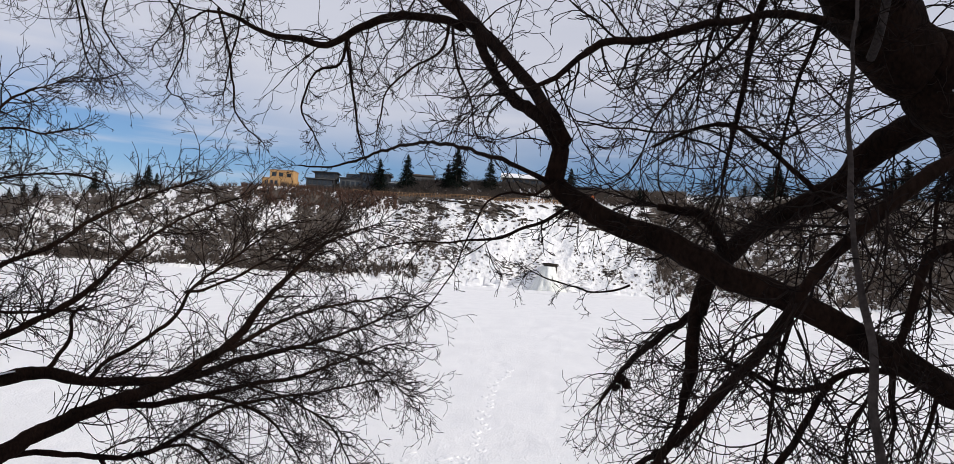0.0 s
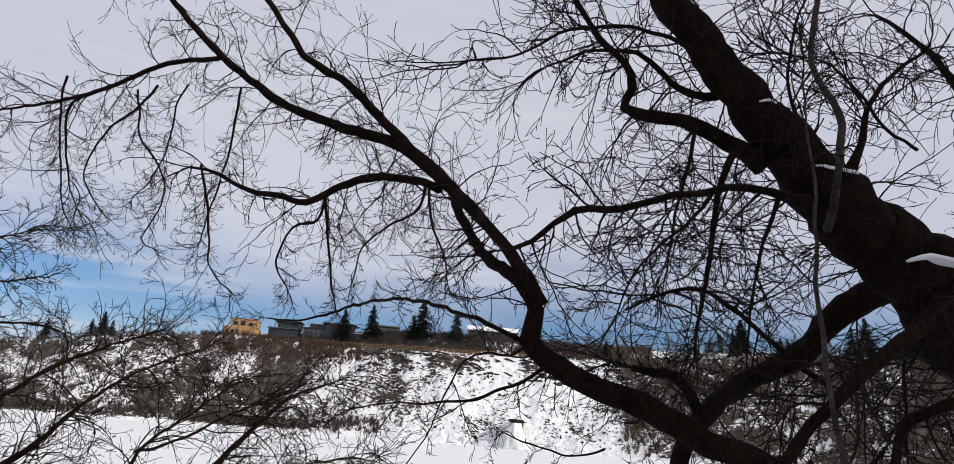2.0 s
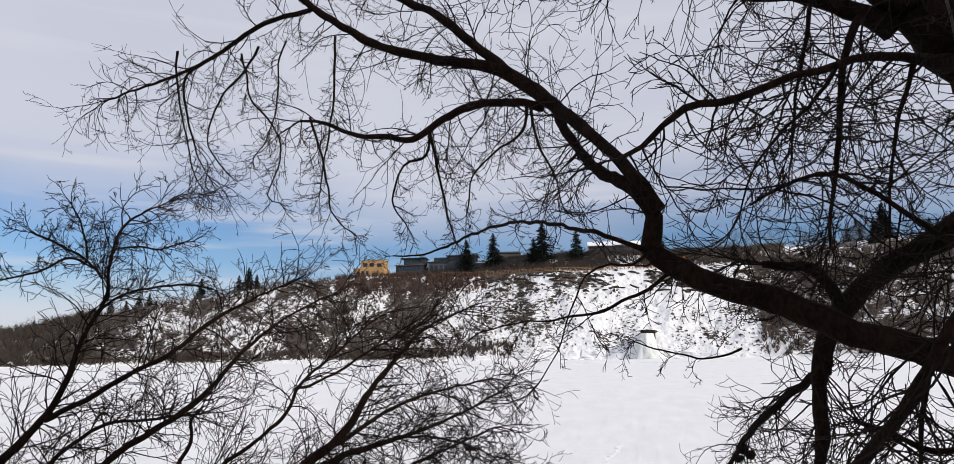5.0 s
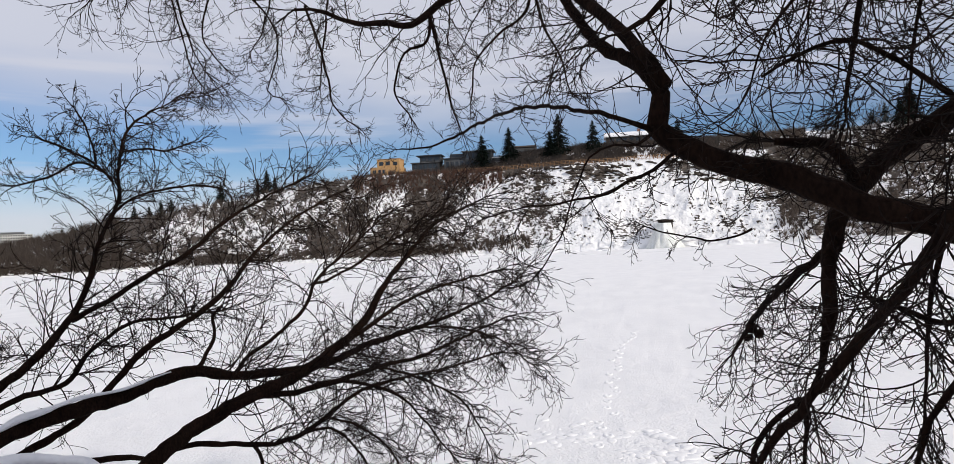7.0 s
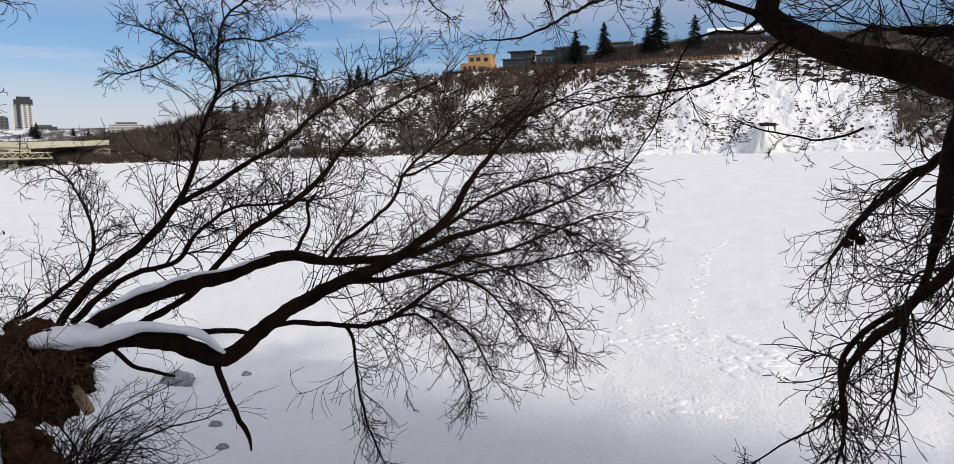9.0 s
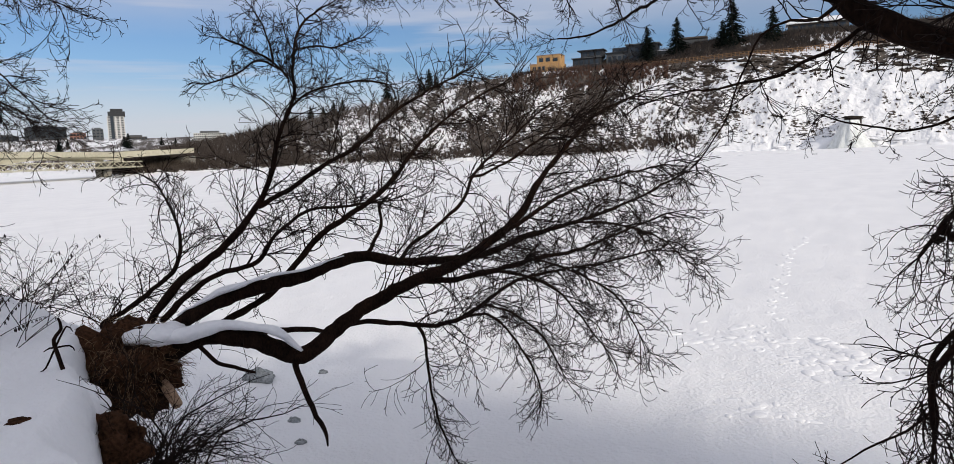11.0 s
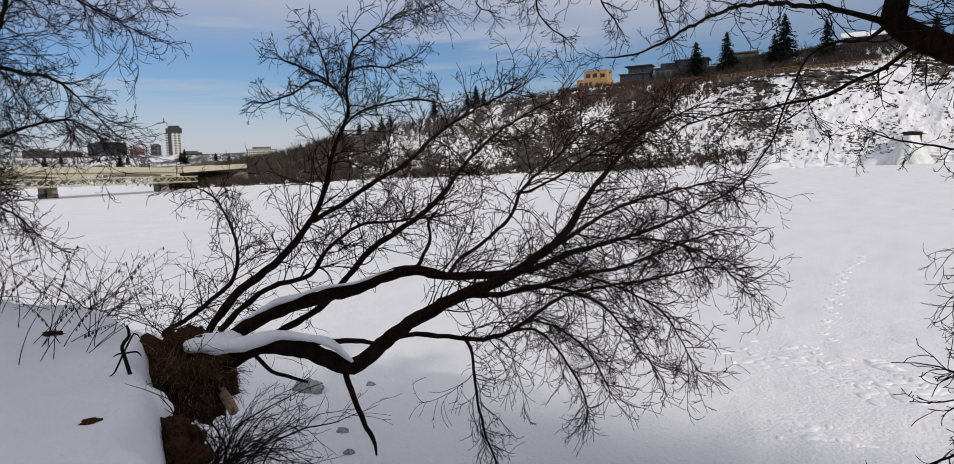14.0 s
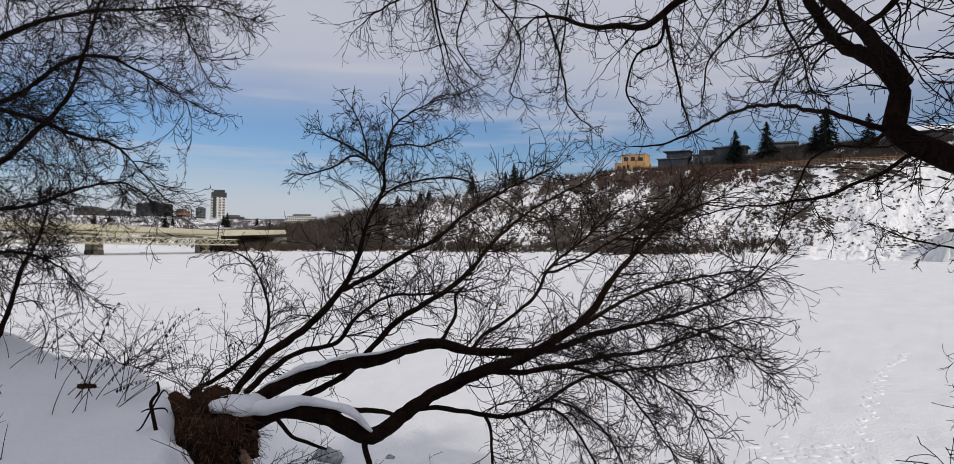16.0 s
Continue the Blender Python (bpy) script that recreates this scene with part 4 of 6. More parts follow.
limb(tree_b, "limb", "B_tw", [(-4.48, 6.16, 3.98, 0.0128), (-4.26, 6.24, 4.13, 0.0112), (-4.01, 6.32, 4.18, 0.0110), (-3.78, 6.40, 4.21, 0.0110), (-3.52, 6.47, 4.17, 0.0103)])
limb(tree_b, "limb", "B_tw", [(-4.43, 6.25, 4.57, 0.0110), (-4.21, 6.31, 4.58, 0.0110), (-4.02, 6.37, 4.56, 0.0103), (-3.81, 6.44, 4.64, 0.0078)])
limb(tree_b, "limb", "B_tw", [(-4.72, 6.25, 4.41, 0.0110), (-4.75, 6.26, 4.63, 0.0113), (-4.83, 6.27, 4.84, 0.0097), (-4.92, 6.26, 4.99, 0.0079)])
limb(tree_b, "limb", "B", [(-2.86, 6.95, 3.17, 0.0158), (-2.56, 7.10, 3.28, 0.0142), (-2.17, 7.41, 3.57, 0.0112), (-1.77, 7.72, 3.80, 0.0087)])
limb(tree_b, "limb", "B_hang", [(-2.72, 6.09, 1.84, 0.0142), (-2.43, 6.17, 1.92, 0.0127), (-2.23, 6.25, 1.76, 0.0112), (-2.03, 6.32, 1.43, 0.0114), (-1.93, 6.34, 1.14, 0.0057)])
limb(tree_b, "limb", "B_none", [(-4.49, 4.67, 1.88, 0.0209), (-4.35, 4.72, 1.72, 0.0183), (-4.18, 4.80, 1.65, 0.0156), (-4.06, 4.85, 1.62, 0.0106)])
limb(tree_b, "limb", "B_none", [(-4.42, 5.14, 1.84, 0.0278), (-4.22, 5.34, 1.85, 0.0268), (-4.02, 5.55, 1.83, 0.0258), (-3.81, 5.64, 1.78, 0.0143)])

limb(tree_c, "trunk", "C", [(-11.42, 3.59, 1.14, 0.1818), (-11.22, 3.66, 2.51, 0.1575), (-10.82, 3.85, 3.88, 0.1333), (-10.49, 4.00, 5.09, 0.1091), (-10.22, 4.12, 6.31, 0.0848), (-10.02, 4.20, 7.52, 0.0545)])
limb(tree_c, "limb", "C", [(-10.75, 3.88, 4.03, 0.0727), (-9.79, 4.16, 4.69, 0.0533), (-9.16, 4.38, 5.01, 0.0410), (-8.54, 4.60, 5.25, 0.0289), (-8.10, 4.84, 5.62, 0.0231), (-7.65, 5.08, 5.66, 0.0174), (-7.21, 5.32, 5.41, 0.0116), (-6.89, 5.50, 5.20, 0.0058)])
limb(tree_c, "limb", "C", [(-10.95, 3.79, 3.27, 0.0727), (-9.86, 4.15, 3.95, 0.0533), (-8.80, 4.48, 4.40, 0.0376), (-8.31, 4.62, 4.77, 0.0314), (-8.00, 4.79, 5.16, 0.0257), (-7.81, 4.88, 5.74, 0.0200), (-7.65, 4.95, 6.31, 0.0143), (-7.49, 5.02, 6.81, 0.0086)])
limb(tree_c, "limb", "C", [(-10.55, 3.97, 4.79, 0.0606), (-9.53, 4.28, 5.58, 0.0415), (-8.64, 4.64, 6.04, 0.0293), (-7.90, 4.93, 6.20, 0.0202), (-7.27, 5.27, 6.24, 0.0145), (-6.70, 5.58, 6.28, 0.0087), (-6.32, 5.79, 6.18, 0.0058)])
limb(tree_c, "limb", "C", [(-10.83, 3.75, 3.12, 0.0599), (-9.79, 4.19, 3.58, 0.0415), (-9.03, 4.48, 3.81, 0.0293), (-8.52, 4.76, 3.92, 0.0234), (-8.07, 5.00, 4.11, 0.0176), (-7.62, 5.24, 4.19, 0.0117), (-7.36, 5.39, 4.04, 0.0059)])
limb(tree_c, "limb", "C", [(-10.22, 4.12, 6.00, 0.0485), (-9.01, 4.54, 6.55, 0.0355), (-8.26, 4.83, 6.81, 0.0263), (-7.61, 5.18, 6.75, 0.0205), (-7.10, 5.47, 6.46, 0.0146), (-6.91, 5.59, 5.95, 0.0088)])
limb(tree_c, "limb", "C", [(-10.96, 3.69, 2.67, 0.0539), (-9.99, 4.10, 2.99, 0.0355), (-9.16, 4.43, 3.29, 0.0263), (-8.65, 4.70, 3.33, 0.0205), (-8.26, 4.92, 3.16, 0.0117), (-8.07, 5.03, 2.94, 0.0059)])
limb(tree_c, "limb", "C", [(-8.65, 4.39, 2.24, 0.0311), (-8.58, 4.53, 2.73, 0.0257), (-8.56, 4.64, 3.16, 0.0231), (-8.40, 4.72, 3.48, 0.0174), (-8.29, 4.77, 3.88, 0.0116)])
limb(tree_c, "limb", "C", [(-10.49, 4.00, 5.17, 0.0545), (-9.29, 4.31, 5.12, 0.0351), (-8.54, 4.61, 4.96, 0.0260), (-8.03, 4.89, 4.75, 0.0202), (-7.59, 5.14, 4.61, 0.0145), (-7.27, 5.32, 4.25, 0.0058)])

limb(sapling, "stem", "S", [(0.96, 1.65, 2.88, 0.0149), (0.96, 1.68, 3.13, 0.0133), (0.97, 1.72, 3.27, 0.0126), (0.97, 1.76, 3.44, 0.0108), (0.93, 1.75, 3.61, 0.0087), (0.90, 1.74, 3.79, 0.0076), (0.89, 1.73, 3.97, 0.0065), (0.89, 1.72, 4.12, 0.0054), (0.89, 1.71, 4.31, 0.0043), (0.86, 1.69, 4.54, 0.0027)])
limb(tree_a, "shoot", "S2", [(1.56, 2.86, 4.50, 0.0202), (1.50, 2.68, 4.58, 0.0176), (1.45, 2.54, 4.71, 0.0154), (1.43, 2.50, 4.87, 0.0139), (1.34, 2.46, 5.00, 0.0128), (1.30, 2.43, 5.12, 0.0119), (1.31, 2.39, 5.26, 0.0115), (1.33, 2.33, 5.49, 0.0080)])
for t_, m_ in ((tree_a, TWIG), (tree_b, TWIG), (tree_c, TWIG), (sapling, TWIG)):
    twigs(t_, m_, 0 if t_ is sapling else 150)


def snow_strip(tree, pts, label):
    """A rounded ridge of snow lying along the upper side of a limb."""
    ln = spline(pts, 0.05)
    ln = [(x, y, z + 0.012 * noise.noise((x * 6, y * 6, z * 6)), r * (0.78 + 0.45 * noise.noise((x * 5, y * 5, 3)))) for x, y, z, r in ln]
    v, f = tubes([ln], 10)
    c = {i // 10: ln[i // 10] for i in range(len(v))}
    v = [(x + 0.03 * noise.noise((x * 9, y * 9, z * 9)), y + 0.02 * noise.noise((y * 12, x * 12, 1)), c[i // 10][2] + (z - c[i // 10][2]) * 0.55) for i, (x, y, z) in enumerate(v)]
    tagged(raw("snow_cap", v, f, SNOW, tree, True), label)


snow_strip(tree_b, [(-4.89, 4.44, 1.88, 0.159), (-4.72, 4.52, 1.95, 0.199), (-4.53, 4.66, 1.99, 0.133), (-4.32, 4.81, 2.03, 0.102), (-4.08, 4.92, 2.00, 0.081), (-3.89, 5.01, 1.93, 0.065), (-3.75, 5.11, 1.76, 0.027)], "thick snow lying along the curved willow trunk")
snow_strip(tree_b, [(-5.03, 4.99, 2.03, 0.029), (-4.82, 5.15, 2.17, 0.058), (-4.62, 5.36, 2.27, 0.053), (-4.39, 5.63, 2.33, 0.042), (-4.18, 5.85, 2.36, 0.028), (-3.89, 6.09, 2.46, 0.015)], "thin snow lying along a willow limb")
snow_strip(tree_a, [(1.51, 2.83, 4.79, 0.008), (1.58, 2.85, 4.79, 0.017), (1.68, 2.88, 4.80, 0.023), (1.77, 2.93, 4.81, 0.011)], "snow patch on the big willow trunk")
snow_strip(tree_a, [(1.86, 2.80, 4.37, 0.010), (1.92, 2.79, 4.39, 0.026), (2.03, 2.84, 4.41, 0.039), (2.19, 2.89, 4.39, 0.037), (2.33, 2.91, 4.32, 0.019)], "snow patch on the big willow trunk")
snow_strip(tree_a, [(1.28, 2.85, 5.09, 0.006), (1.32, 2.85, 5.10, 0.012), (1.35, 2.85, 5.09, 0.006)], "small snow tuft in a willow fork")

lump_pts = ((0.98, 4.72, 2.90, 0.032), (1.02, 4.75, 2.86, 0.028), (0.95, 4.70, 2.84, 0.024))
knot = bmesh.new()
for x, y, z, r in lump_pts:
    bmesh.ops.create_icosphere(knot, subdivisions=3, radius=r, matrix=Matrix.Translation((x, y, z)))
for v in knot.verts:
    v.co += noise.noise_vector(v.co * 30) * 0.02
part("burl", knot, BARK, tree_a, "dark knotted burl on a twig")

# ---- the undercut bank under the leaning willow ----


def lump(name, material, size, seed, parent=None, rough=0.25, sub=4, freq=1.6):
    bm = bmesh.new()
    bmesh.ops.create_icosphere(bm, subdivisions=sub, radius=1.0)
    for v in bm.verts:
        n = v.co.copy()
        d = 1 + rough * noise.fractal(n * freq + Vector((seed, 0, 0)), 0.8, 2.1, 5)
        v.co = Vector((n.x * size[0] * d, n.y * size[1] * d, n.z * size[2] * d))
    return part(name, bm, material, parent, smooth=True)


root = thing("root_mound", "eroded brown soil and root mound with dead hanging grass", "soil mound", pose(-5.16, 4.42, 1.72, 0, 8, 0))
lump("soil", SOIL, (0.52, 0.40, 0.36), 3.0, root, 0.38, 5, 1.9)
lines = []
for i in range(1150):
    a, h = rng.uniform(0, 2 * math.pi), rng.uniform(-0.33, 0.36)
    k = math.sqrt(max(0.0, 1 - (h / 0.40) ** 2))
    p = (0.53 * k * math.cos(a), 0.41 * k * math.sin(a), h)
    d = [math.cos(a) * 0.5, math.sin(a) * 0.5, rng.uniform(-0.9, 0.8)]
    ln, s = [(*p, 0.0022)], rng.uniform(0.02, 0.06)
    for j in range(4):
        d = [d[0] + rng.gauss(0, 0.25), d[1] + rng.gauss(0, 0.35), d[2] - 0.16]
        q = math.sqrt(sum(e * e for e in d))
        p = tuple(e + f / q * s for e, f in zip(p, d))
        ln.append((*p, 0.0022 - 0.0004 * j))
    lines.append(ln)
v, f = tubes(lines, 3)
tagged(raw("hanging_grass", v, f, GRASS, root), "tangled dead grass and rootlets", kind="stuff")
for k in range(9):
    a = rng.uniform(-2.2, 0.9)
    p0 = (0.2 * math.cos(a), 0.2 * math.sin(a), rng.uniform(0.0, 0.22))
    p1 = (0.46 * math.cos(a), 0.40 * math.sin(a), p0[2] - 0.15)
    p2 = (0.56 * math.cos(a + 0.2), 0.48 * math.sin(a + 0.2), p0[2] - rng.uniform(0.2, 0.42))
    v, f = tubes([spline([(*p0, 0.03), (*p1, 0.022), (*p2, 0.009)], 0.06)], 6)
    raw("root", v, f, BARK, root, True)
hole = thing("bank_hollow", "dark soil hollow showing in the snowy bank", "soil mound", pose(-3.72, 3.10, 1.72))
lump("soil", SOIL, (0.21, 0.17, 0.17), 5.0, hole, 0.5, 4, 2.0)
# solid dark lumps stand for the darkness inside small holes in the snow
for hx, hy, sa, sb in ((-3.63, 2.50, 0.075, 0.03), (-6.02, 3.84, 0.10, 0.05)):
    gap = thing("bank_hollow", "dark soil lump drawn for a dark hole in the snow on the bank", "hollow", pose(hx, hy, ground_z(hx, hy) - sb * 0.35, 0, 0, 35))
    lump("soil", SOIL, (sa, sa * 0.5, sb), 4.0 + sa * 9, gap, 0.4, 3, 2.0)
log = thing("cut_log", "short weathered log end sticking out of the soil mound", "log", look((-4.52, 4.38, 1.50), (-4.0, 4.2, 1.2)))
v, f = tubes([spline([(0, 0, 0.20, 0.042), (0, 0, 0.1, 0.046), (0.01, 0, -0.08, 0.043)], 0.05)], 12)
raw("wood", v, f, CUTWOOD, log, True)


def mound(name, label, x, y, size, seed, material, category, group=""):
    ob = lump(name, material, size, seed, None, 0.35, 4)
    ob.matrix_basis = pose(x, y, ground_z(x, y) + size[2] * 0.15)
    return tagged(ob, label, category, group)


mound("ice_block", "grey broken river ice block poking out of the snow", -7.35, 8.75, (0.26, 0.15, 0.14), 1.0, ROCK, "ice block")
for lx, ly, ls, sd in ((-5.74, 7.5, 0.09, 2.0), (-6.47, 7.77, 0.13, 6.0), (-6.55, 9.36, 0.08, 9.0), (-5.2, 6.9, 0.07, 4.0)):
    mound("snow_lump", "small snow-dusted lump on the river ice", lx, ly, (ls, ls * 0.8, ls * 0.55), sd, ROCK if sd != 6.0 else SNOW, "snow lump", "lumps by the bank")
# overhanging snow cushion on the bank lip and at the foot of the trunk
for x, y, z, sx, sy, sz, sd in ((-4.98, 4.72, 1.88, 0.30, 0.22, 0.16, 2), (-4.82, 4.47, 2.00, 0.22, 0.15, 0.085, 1), (-5.35, 4.23, 1.95, 0.30, 0.22, 0.13, 0.2), (-4.3, 3.05, 1.86, 0.5, 0.4, 0.20, 3)):
    ob = lump("snow_cushion", SNOW, (sx, sy, sz), sd * 3.3, None, 0.18, 4, 1.0)
    ob.matrix_basis = pose(x, y, z, 0, 0, sd * 40)
    tagged(ob, "soft rounded snow cushion on the bank edge", "snow", "snow cushions")

# a forked dead branch stuck in the snow above the hollow
dead = thing("dead_branch", "short black forked dead branch stuck in the snow", "branch", pose(-4.32, 3.25, ground_z(-4.32, 3.25)))
v, f = tubes([spline([(0.05, 0.0, -0.04, 0.015), (0.0, 0.0, 0.10, 0.014), (-0.05, 0.02, 0.19, 0.013), (0.02, 0.03, 0.27, 0.011), (0.0, 0.03, 0.34, 0.008)], 0.03)], 7)
raw("stem", v, f, BARK, dead, True)
for e in ((-0.16, 0.02, 0.10), (-0.14, -0.03, -0.02), (0.14, 0.02, 0.26), (0.10, 0.05, 0.12)):
    v, f = tubes([spline([(-0.03, 0.01, 0.14, 0.007), (e[0] * 0.6, e[1], e[2] + 0.03, 0.006), (*e, 0.003)], 0.03)], 5)
    raw("twig", v, f, BARK, dead, True)

# ---- shrubs and dry stalks on the near bank ----


def stalks(name, label, base, count, spread, length, lean, leafy):
    """A clump of arching dry stems; leafy ones carry rows of withered hanging leaves."""
    ob = thing(name, label, "shrub")
    lv, lf = [], []
    for i in range(count):
        x, y = base[0] + rng.gauss(0, spread), base[1] + rng.gauss(0, spread)
        p = [x, y, ground_z(x, y) - 0.03]
        d = [lean[0] + rng.gauss(0, 0.46), lean[1] + rng.gauss(0, 0.46), lean[2]]
        n, L = 12, rng.uniform(*length)
        ln = [(*p, 0.0036)]
        for j in range(n):
            d = [d[0] + rng.gauss(0, 0.05), d[1] + rng.gauss(0, 0.05), d[2] - 0.035]
            q = math.sqrt(sum(e * e for e in d))
            p = [e + f / q * L / n for e, f in zip(p, d)]
            ln.append((*p, 0.0036 - 0.0002 * j))
            if leafy and j > 3 and i % 2:
                for k in range(2):
                    o = [p[m] - d[m] / q * L / n * k / 3 for m in range(3)]
                    a, h, b = rng.uniform(0, 6.28), rng.uniform(0.022, 0.048), len(lv)
                    cx, cy, wd = math.cos(a), math.sin(a), h * 0.22
                    lv += [(o[0], o[1], o[2]), (o[0] + cx * wd, o[1] + cy * wd, o[2] - h * 0.5), (o[0] - cx * wd, o[1] - cy * wd, o[2] - h * 0.55), (o[0] + cy * wd * 0.7, o[1] - cx * wd * 0.7, o[2] - h * 0.5), (o[0] + cx * 0.005, o[1], o[2] - h)]
                    lf += [(b, b + 1, b + 3), (b, b + 3, b + 2), (b, b + 2, b + 1), (b + 1, b + 4, b + 3), (b + 3, b + 4, b + 2), (b + 2, b + 4, b + 1)]
        v, f = tubes([ln], 5)
        raw("stem", v, f, TWIG, ob)
    if leafy:
        tagged(raw("withered_leaves", lv, lf, LEAF, ob), "rows of blackened hanging leaves", kind="stuff")
    return ob


stalks("dry_shrub", "arching dry stems with withered black leaves on the snowy bank", (-5.95, 3.8), 18, 0.36, (0.45, 1.15), (0.34, 0.2, 0.9), True)
stalks("dry_shrub", "arching dry stems with withered black leaves on the snowy bank", (-5.6, 3.7), 9, 0.22, (0.4, 0.85), (0.4, 0.3, 0.8), True)
stalks("dry_shrub", "upright dry stalks with withered leaves in the snow", (-7.3, 4.0), 10, 0.45, (0.4, 0.9), (0.15, 0.1, 1.0), True)
stalks("grass_tuft", "drooping dead grass stalks poking through the snow", (-5.3, 2.45), 5, 0.06, (0.25, 0.5), (0.35, 0.1, 0.9), False)
stalks("grass_tuft", "drooping dead grass stalks poking through the snow", (-4.7, 2.4), 4, 0.05, (0.2, 0.35), (-0.3, 0.1, 0.9), False)


def bush(name, label, base, count, length, pull, r0, lean=(0, 0, 1), tip=0.0016, kids=(0.9, 0.3)):
    ob = thing(name, label, "shrub")
    g = dict(wobble=0.21, pull=pull, kids=kids, ratio=(0.5, 0.42), tip=tip)
    for i in range(count):
        x, y = base[0] + rng.gauss(0, 0.14), base[1] + rng.gauss(0, 0.14)
        d = Vector((lean[0] + rng.gauss(0, 0.5), lean[1] + rng.gauss(0, 0.5), lean[2])).normalized()
        out = []
        shoot(out, (x, y, base[2]), tuple(d), rng.uniform(*length), r0, 0, g)
        v, f = tubes(out, 4)
        raw("stem", v, f, TWIG, ob)
    return ob


bush("bank_brush", "low arching leafless brush at the foot of the bank", (-3.72, 3.32, 1.35), 26, (0.6, 1.25), (0.07, 0.03, -0.085), 0.009, (0.45, 0.3, 0.6), kids=(1.0, 0.5))
bush("bank_brush", "low leafless brush beside the soil mound", (-4.25, 4.0, 1.1), 16, (0.5, 0.95), (0.06, 0.02, -0.06), 0.007, (0.6, 0.2, 0.8), kids=(1.0, 0.5))
bush("bare_bush", "spreading leafless bush behind the dry stalks on the bank", (-7.2, 5.0, 1.9), 14, (0.7, 1.3), (0.05, 0.0, -0.03), 0.007, (0.3, 0.0, 0.8), kids=(1.0, 0.5))
bush("bare_bush", "thin leafless bush at the edge of the bank", (-9.2, 4.7, 2.0), 14, (0.6, 1.2), (0.03, 0.0, -0.02), 0.007, (0.2, 0.0, 0.9), kids=(1.0, 0.5))

# ---- marks on the river ice ----
fp = bmesh.new()
N_FP = 14
ringsd = ((0.0, -0.010), (0.04, -0.009), (0.062, 0.004), (0.085, 0.009), (0.115, 0.0), (0.15, -0.02))
rows_v = []
for rr, hh in ringsd:
    rows_v.append([fp.verts.new((rr * math.cos(2 * math.pi * k / N_FP) * 0.75, rr * math.sin(2 * math.pi * k / N_FP) * 1.25, hh + 0.012)) for k in range(N_FP)] if rr else [fp.verts.new((0, 0, hh + 0.012))])
for k in range(N_FP):
    l = (k + 1) % N_FP
    fp.faces.new((rows_v[0][0], rows_v[1][k], rows_v[1][l]))
    for a, b in zip(rows_v[1:], rows_v[2:]):
        fp.faces.new((a[k], b[k], b[l], a[l]))
print_one = tagged(part("footprint", fp, SNOW, None, smooth=True), "shallow footprint pressed into the snow on the river", "footprint", "trail of footprints")
trail = [(0.05, 12.4), (0.1, 14.0), (0.27, 15.9), (0.35, 18.5), (0.55, 22.0), (0.8, 24.5), (1.7, 28.5)]
first = True
for (xa, ya), (xb, yb) in zip(trail, trail[1:]):
    n = max(1, int(math.dist((xa, ya), (xb, yb)) / 0.52))
    for k in range(n):
        t = k / n
        x, y = xa + (xb - xa) * t + rng.choice((-0.09, 0.09)) + rng.gauss(0, 0.03), ya + (yb - ya) * t + rng.gauss(0, 0.06)
        m = pose(x, y, ground_z(x, y), 0, 0, rng.uniform(-20, 20))
        if first:
            print_one.matrix_basis, first = m, False
        else:
            copy_thing(print_one, m)


def crust(x0, y0, x1, y1, count, spread, seed, big=1.0, tall=1.0):
    """A low broken ridge of wind-blown snow crust on the ice."""
    bm = bmesh.new()
    for i in range(count):
        t = rng.random()
        x, y, s = x0 + (x1 - x0) * t + rng.gauss(0, spread), y0 + (y1 - y0) * t + rng.gauss(0, spread), rng.uniform(0.08, 0.26) * big
        m = Matrix.Translation((x, y, ground_z(x, y) - 0.01)) @ Matrix.Rotation(rng.uniform(0, 3), 4, "Z") @ Matrix.Diagonal((s * 1.6, s, rng.uniform(0.012, 0.035) * tall, 1))
        bmesh.ops.create_icosphere(bm, subdivisions=2, radius=1, matrix=m)
    for v in bm.verts:
        v.co += noise.noise_vector(v.co * 6) * 0.012
    return tagged(part("snow_crust", bm, SNOW, None, smooth=True), "broken ridge of crusted snow on the river ice", "snow", "crust ridges", "stuff")


crust(0.85, 13.3, 1.75, 11.9, 110, 0.06, 1, 0.5, 1.5)
crust(0.4, 12.2, 1.6, 11.4, 90, 0.24, 2, 0.45, 0.9)
crust(-1.6, 13.0, 0.2, 13.0, 90, 0.4, 3, 0.45, 0.8)
crust(-0.2, 9.6, 0.5, 9.4, 50, 0.12, 4, 0.35, 0.7)
crust(-45, 299, 45, 299, 190, 1.3, 5, 6.0, 16.0)
crust(-50, 205, 70, 214, 260, 0.7, 6, 7.0, 3.0)
crust(-50, 216, 70, 222, 260, 0.7, 7, 7.0, 3.0)

# ---- far bank ----


def spikes(lst, x, y, z, h, wd, n, spread):
    """A bare shrub seen from afar: a fan of thin tapering stems."""
    for _ in range(n):
        a, s = rng.uniform(0, 6.28), spread * math.sqrt(rng.random())
        lst.append(((x, y, z - 0.15), (x + s * math.cos(a) * h, y + s * math.sin(a) * h, z + h * rng.uniform(0.55, 1.0)), wd))


def spike_mesh(lst):
    v, f = [], []
    for a, b, wd in lst:
        k = len(v)
        v += [(a[0] - wd, a[1], a[2]), (a[0] + wd, a[1] - wd * 0.5, a[2]), (a[0], a[1] + wd, a[2]), b]
        f += [(k, k + 1, k + 3), (k + 1, k + 2, k + 3), (k + 2, k, k + 3)]
    return v, f


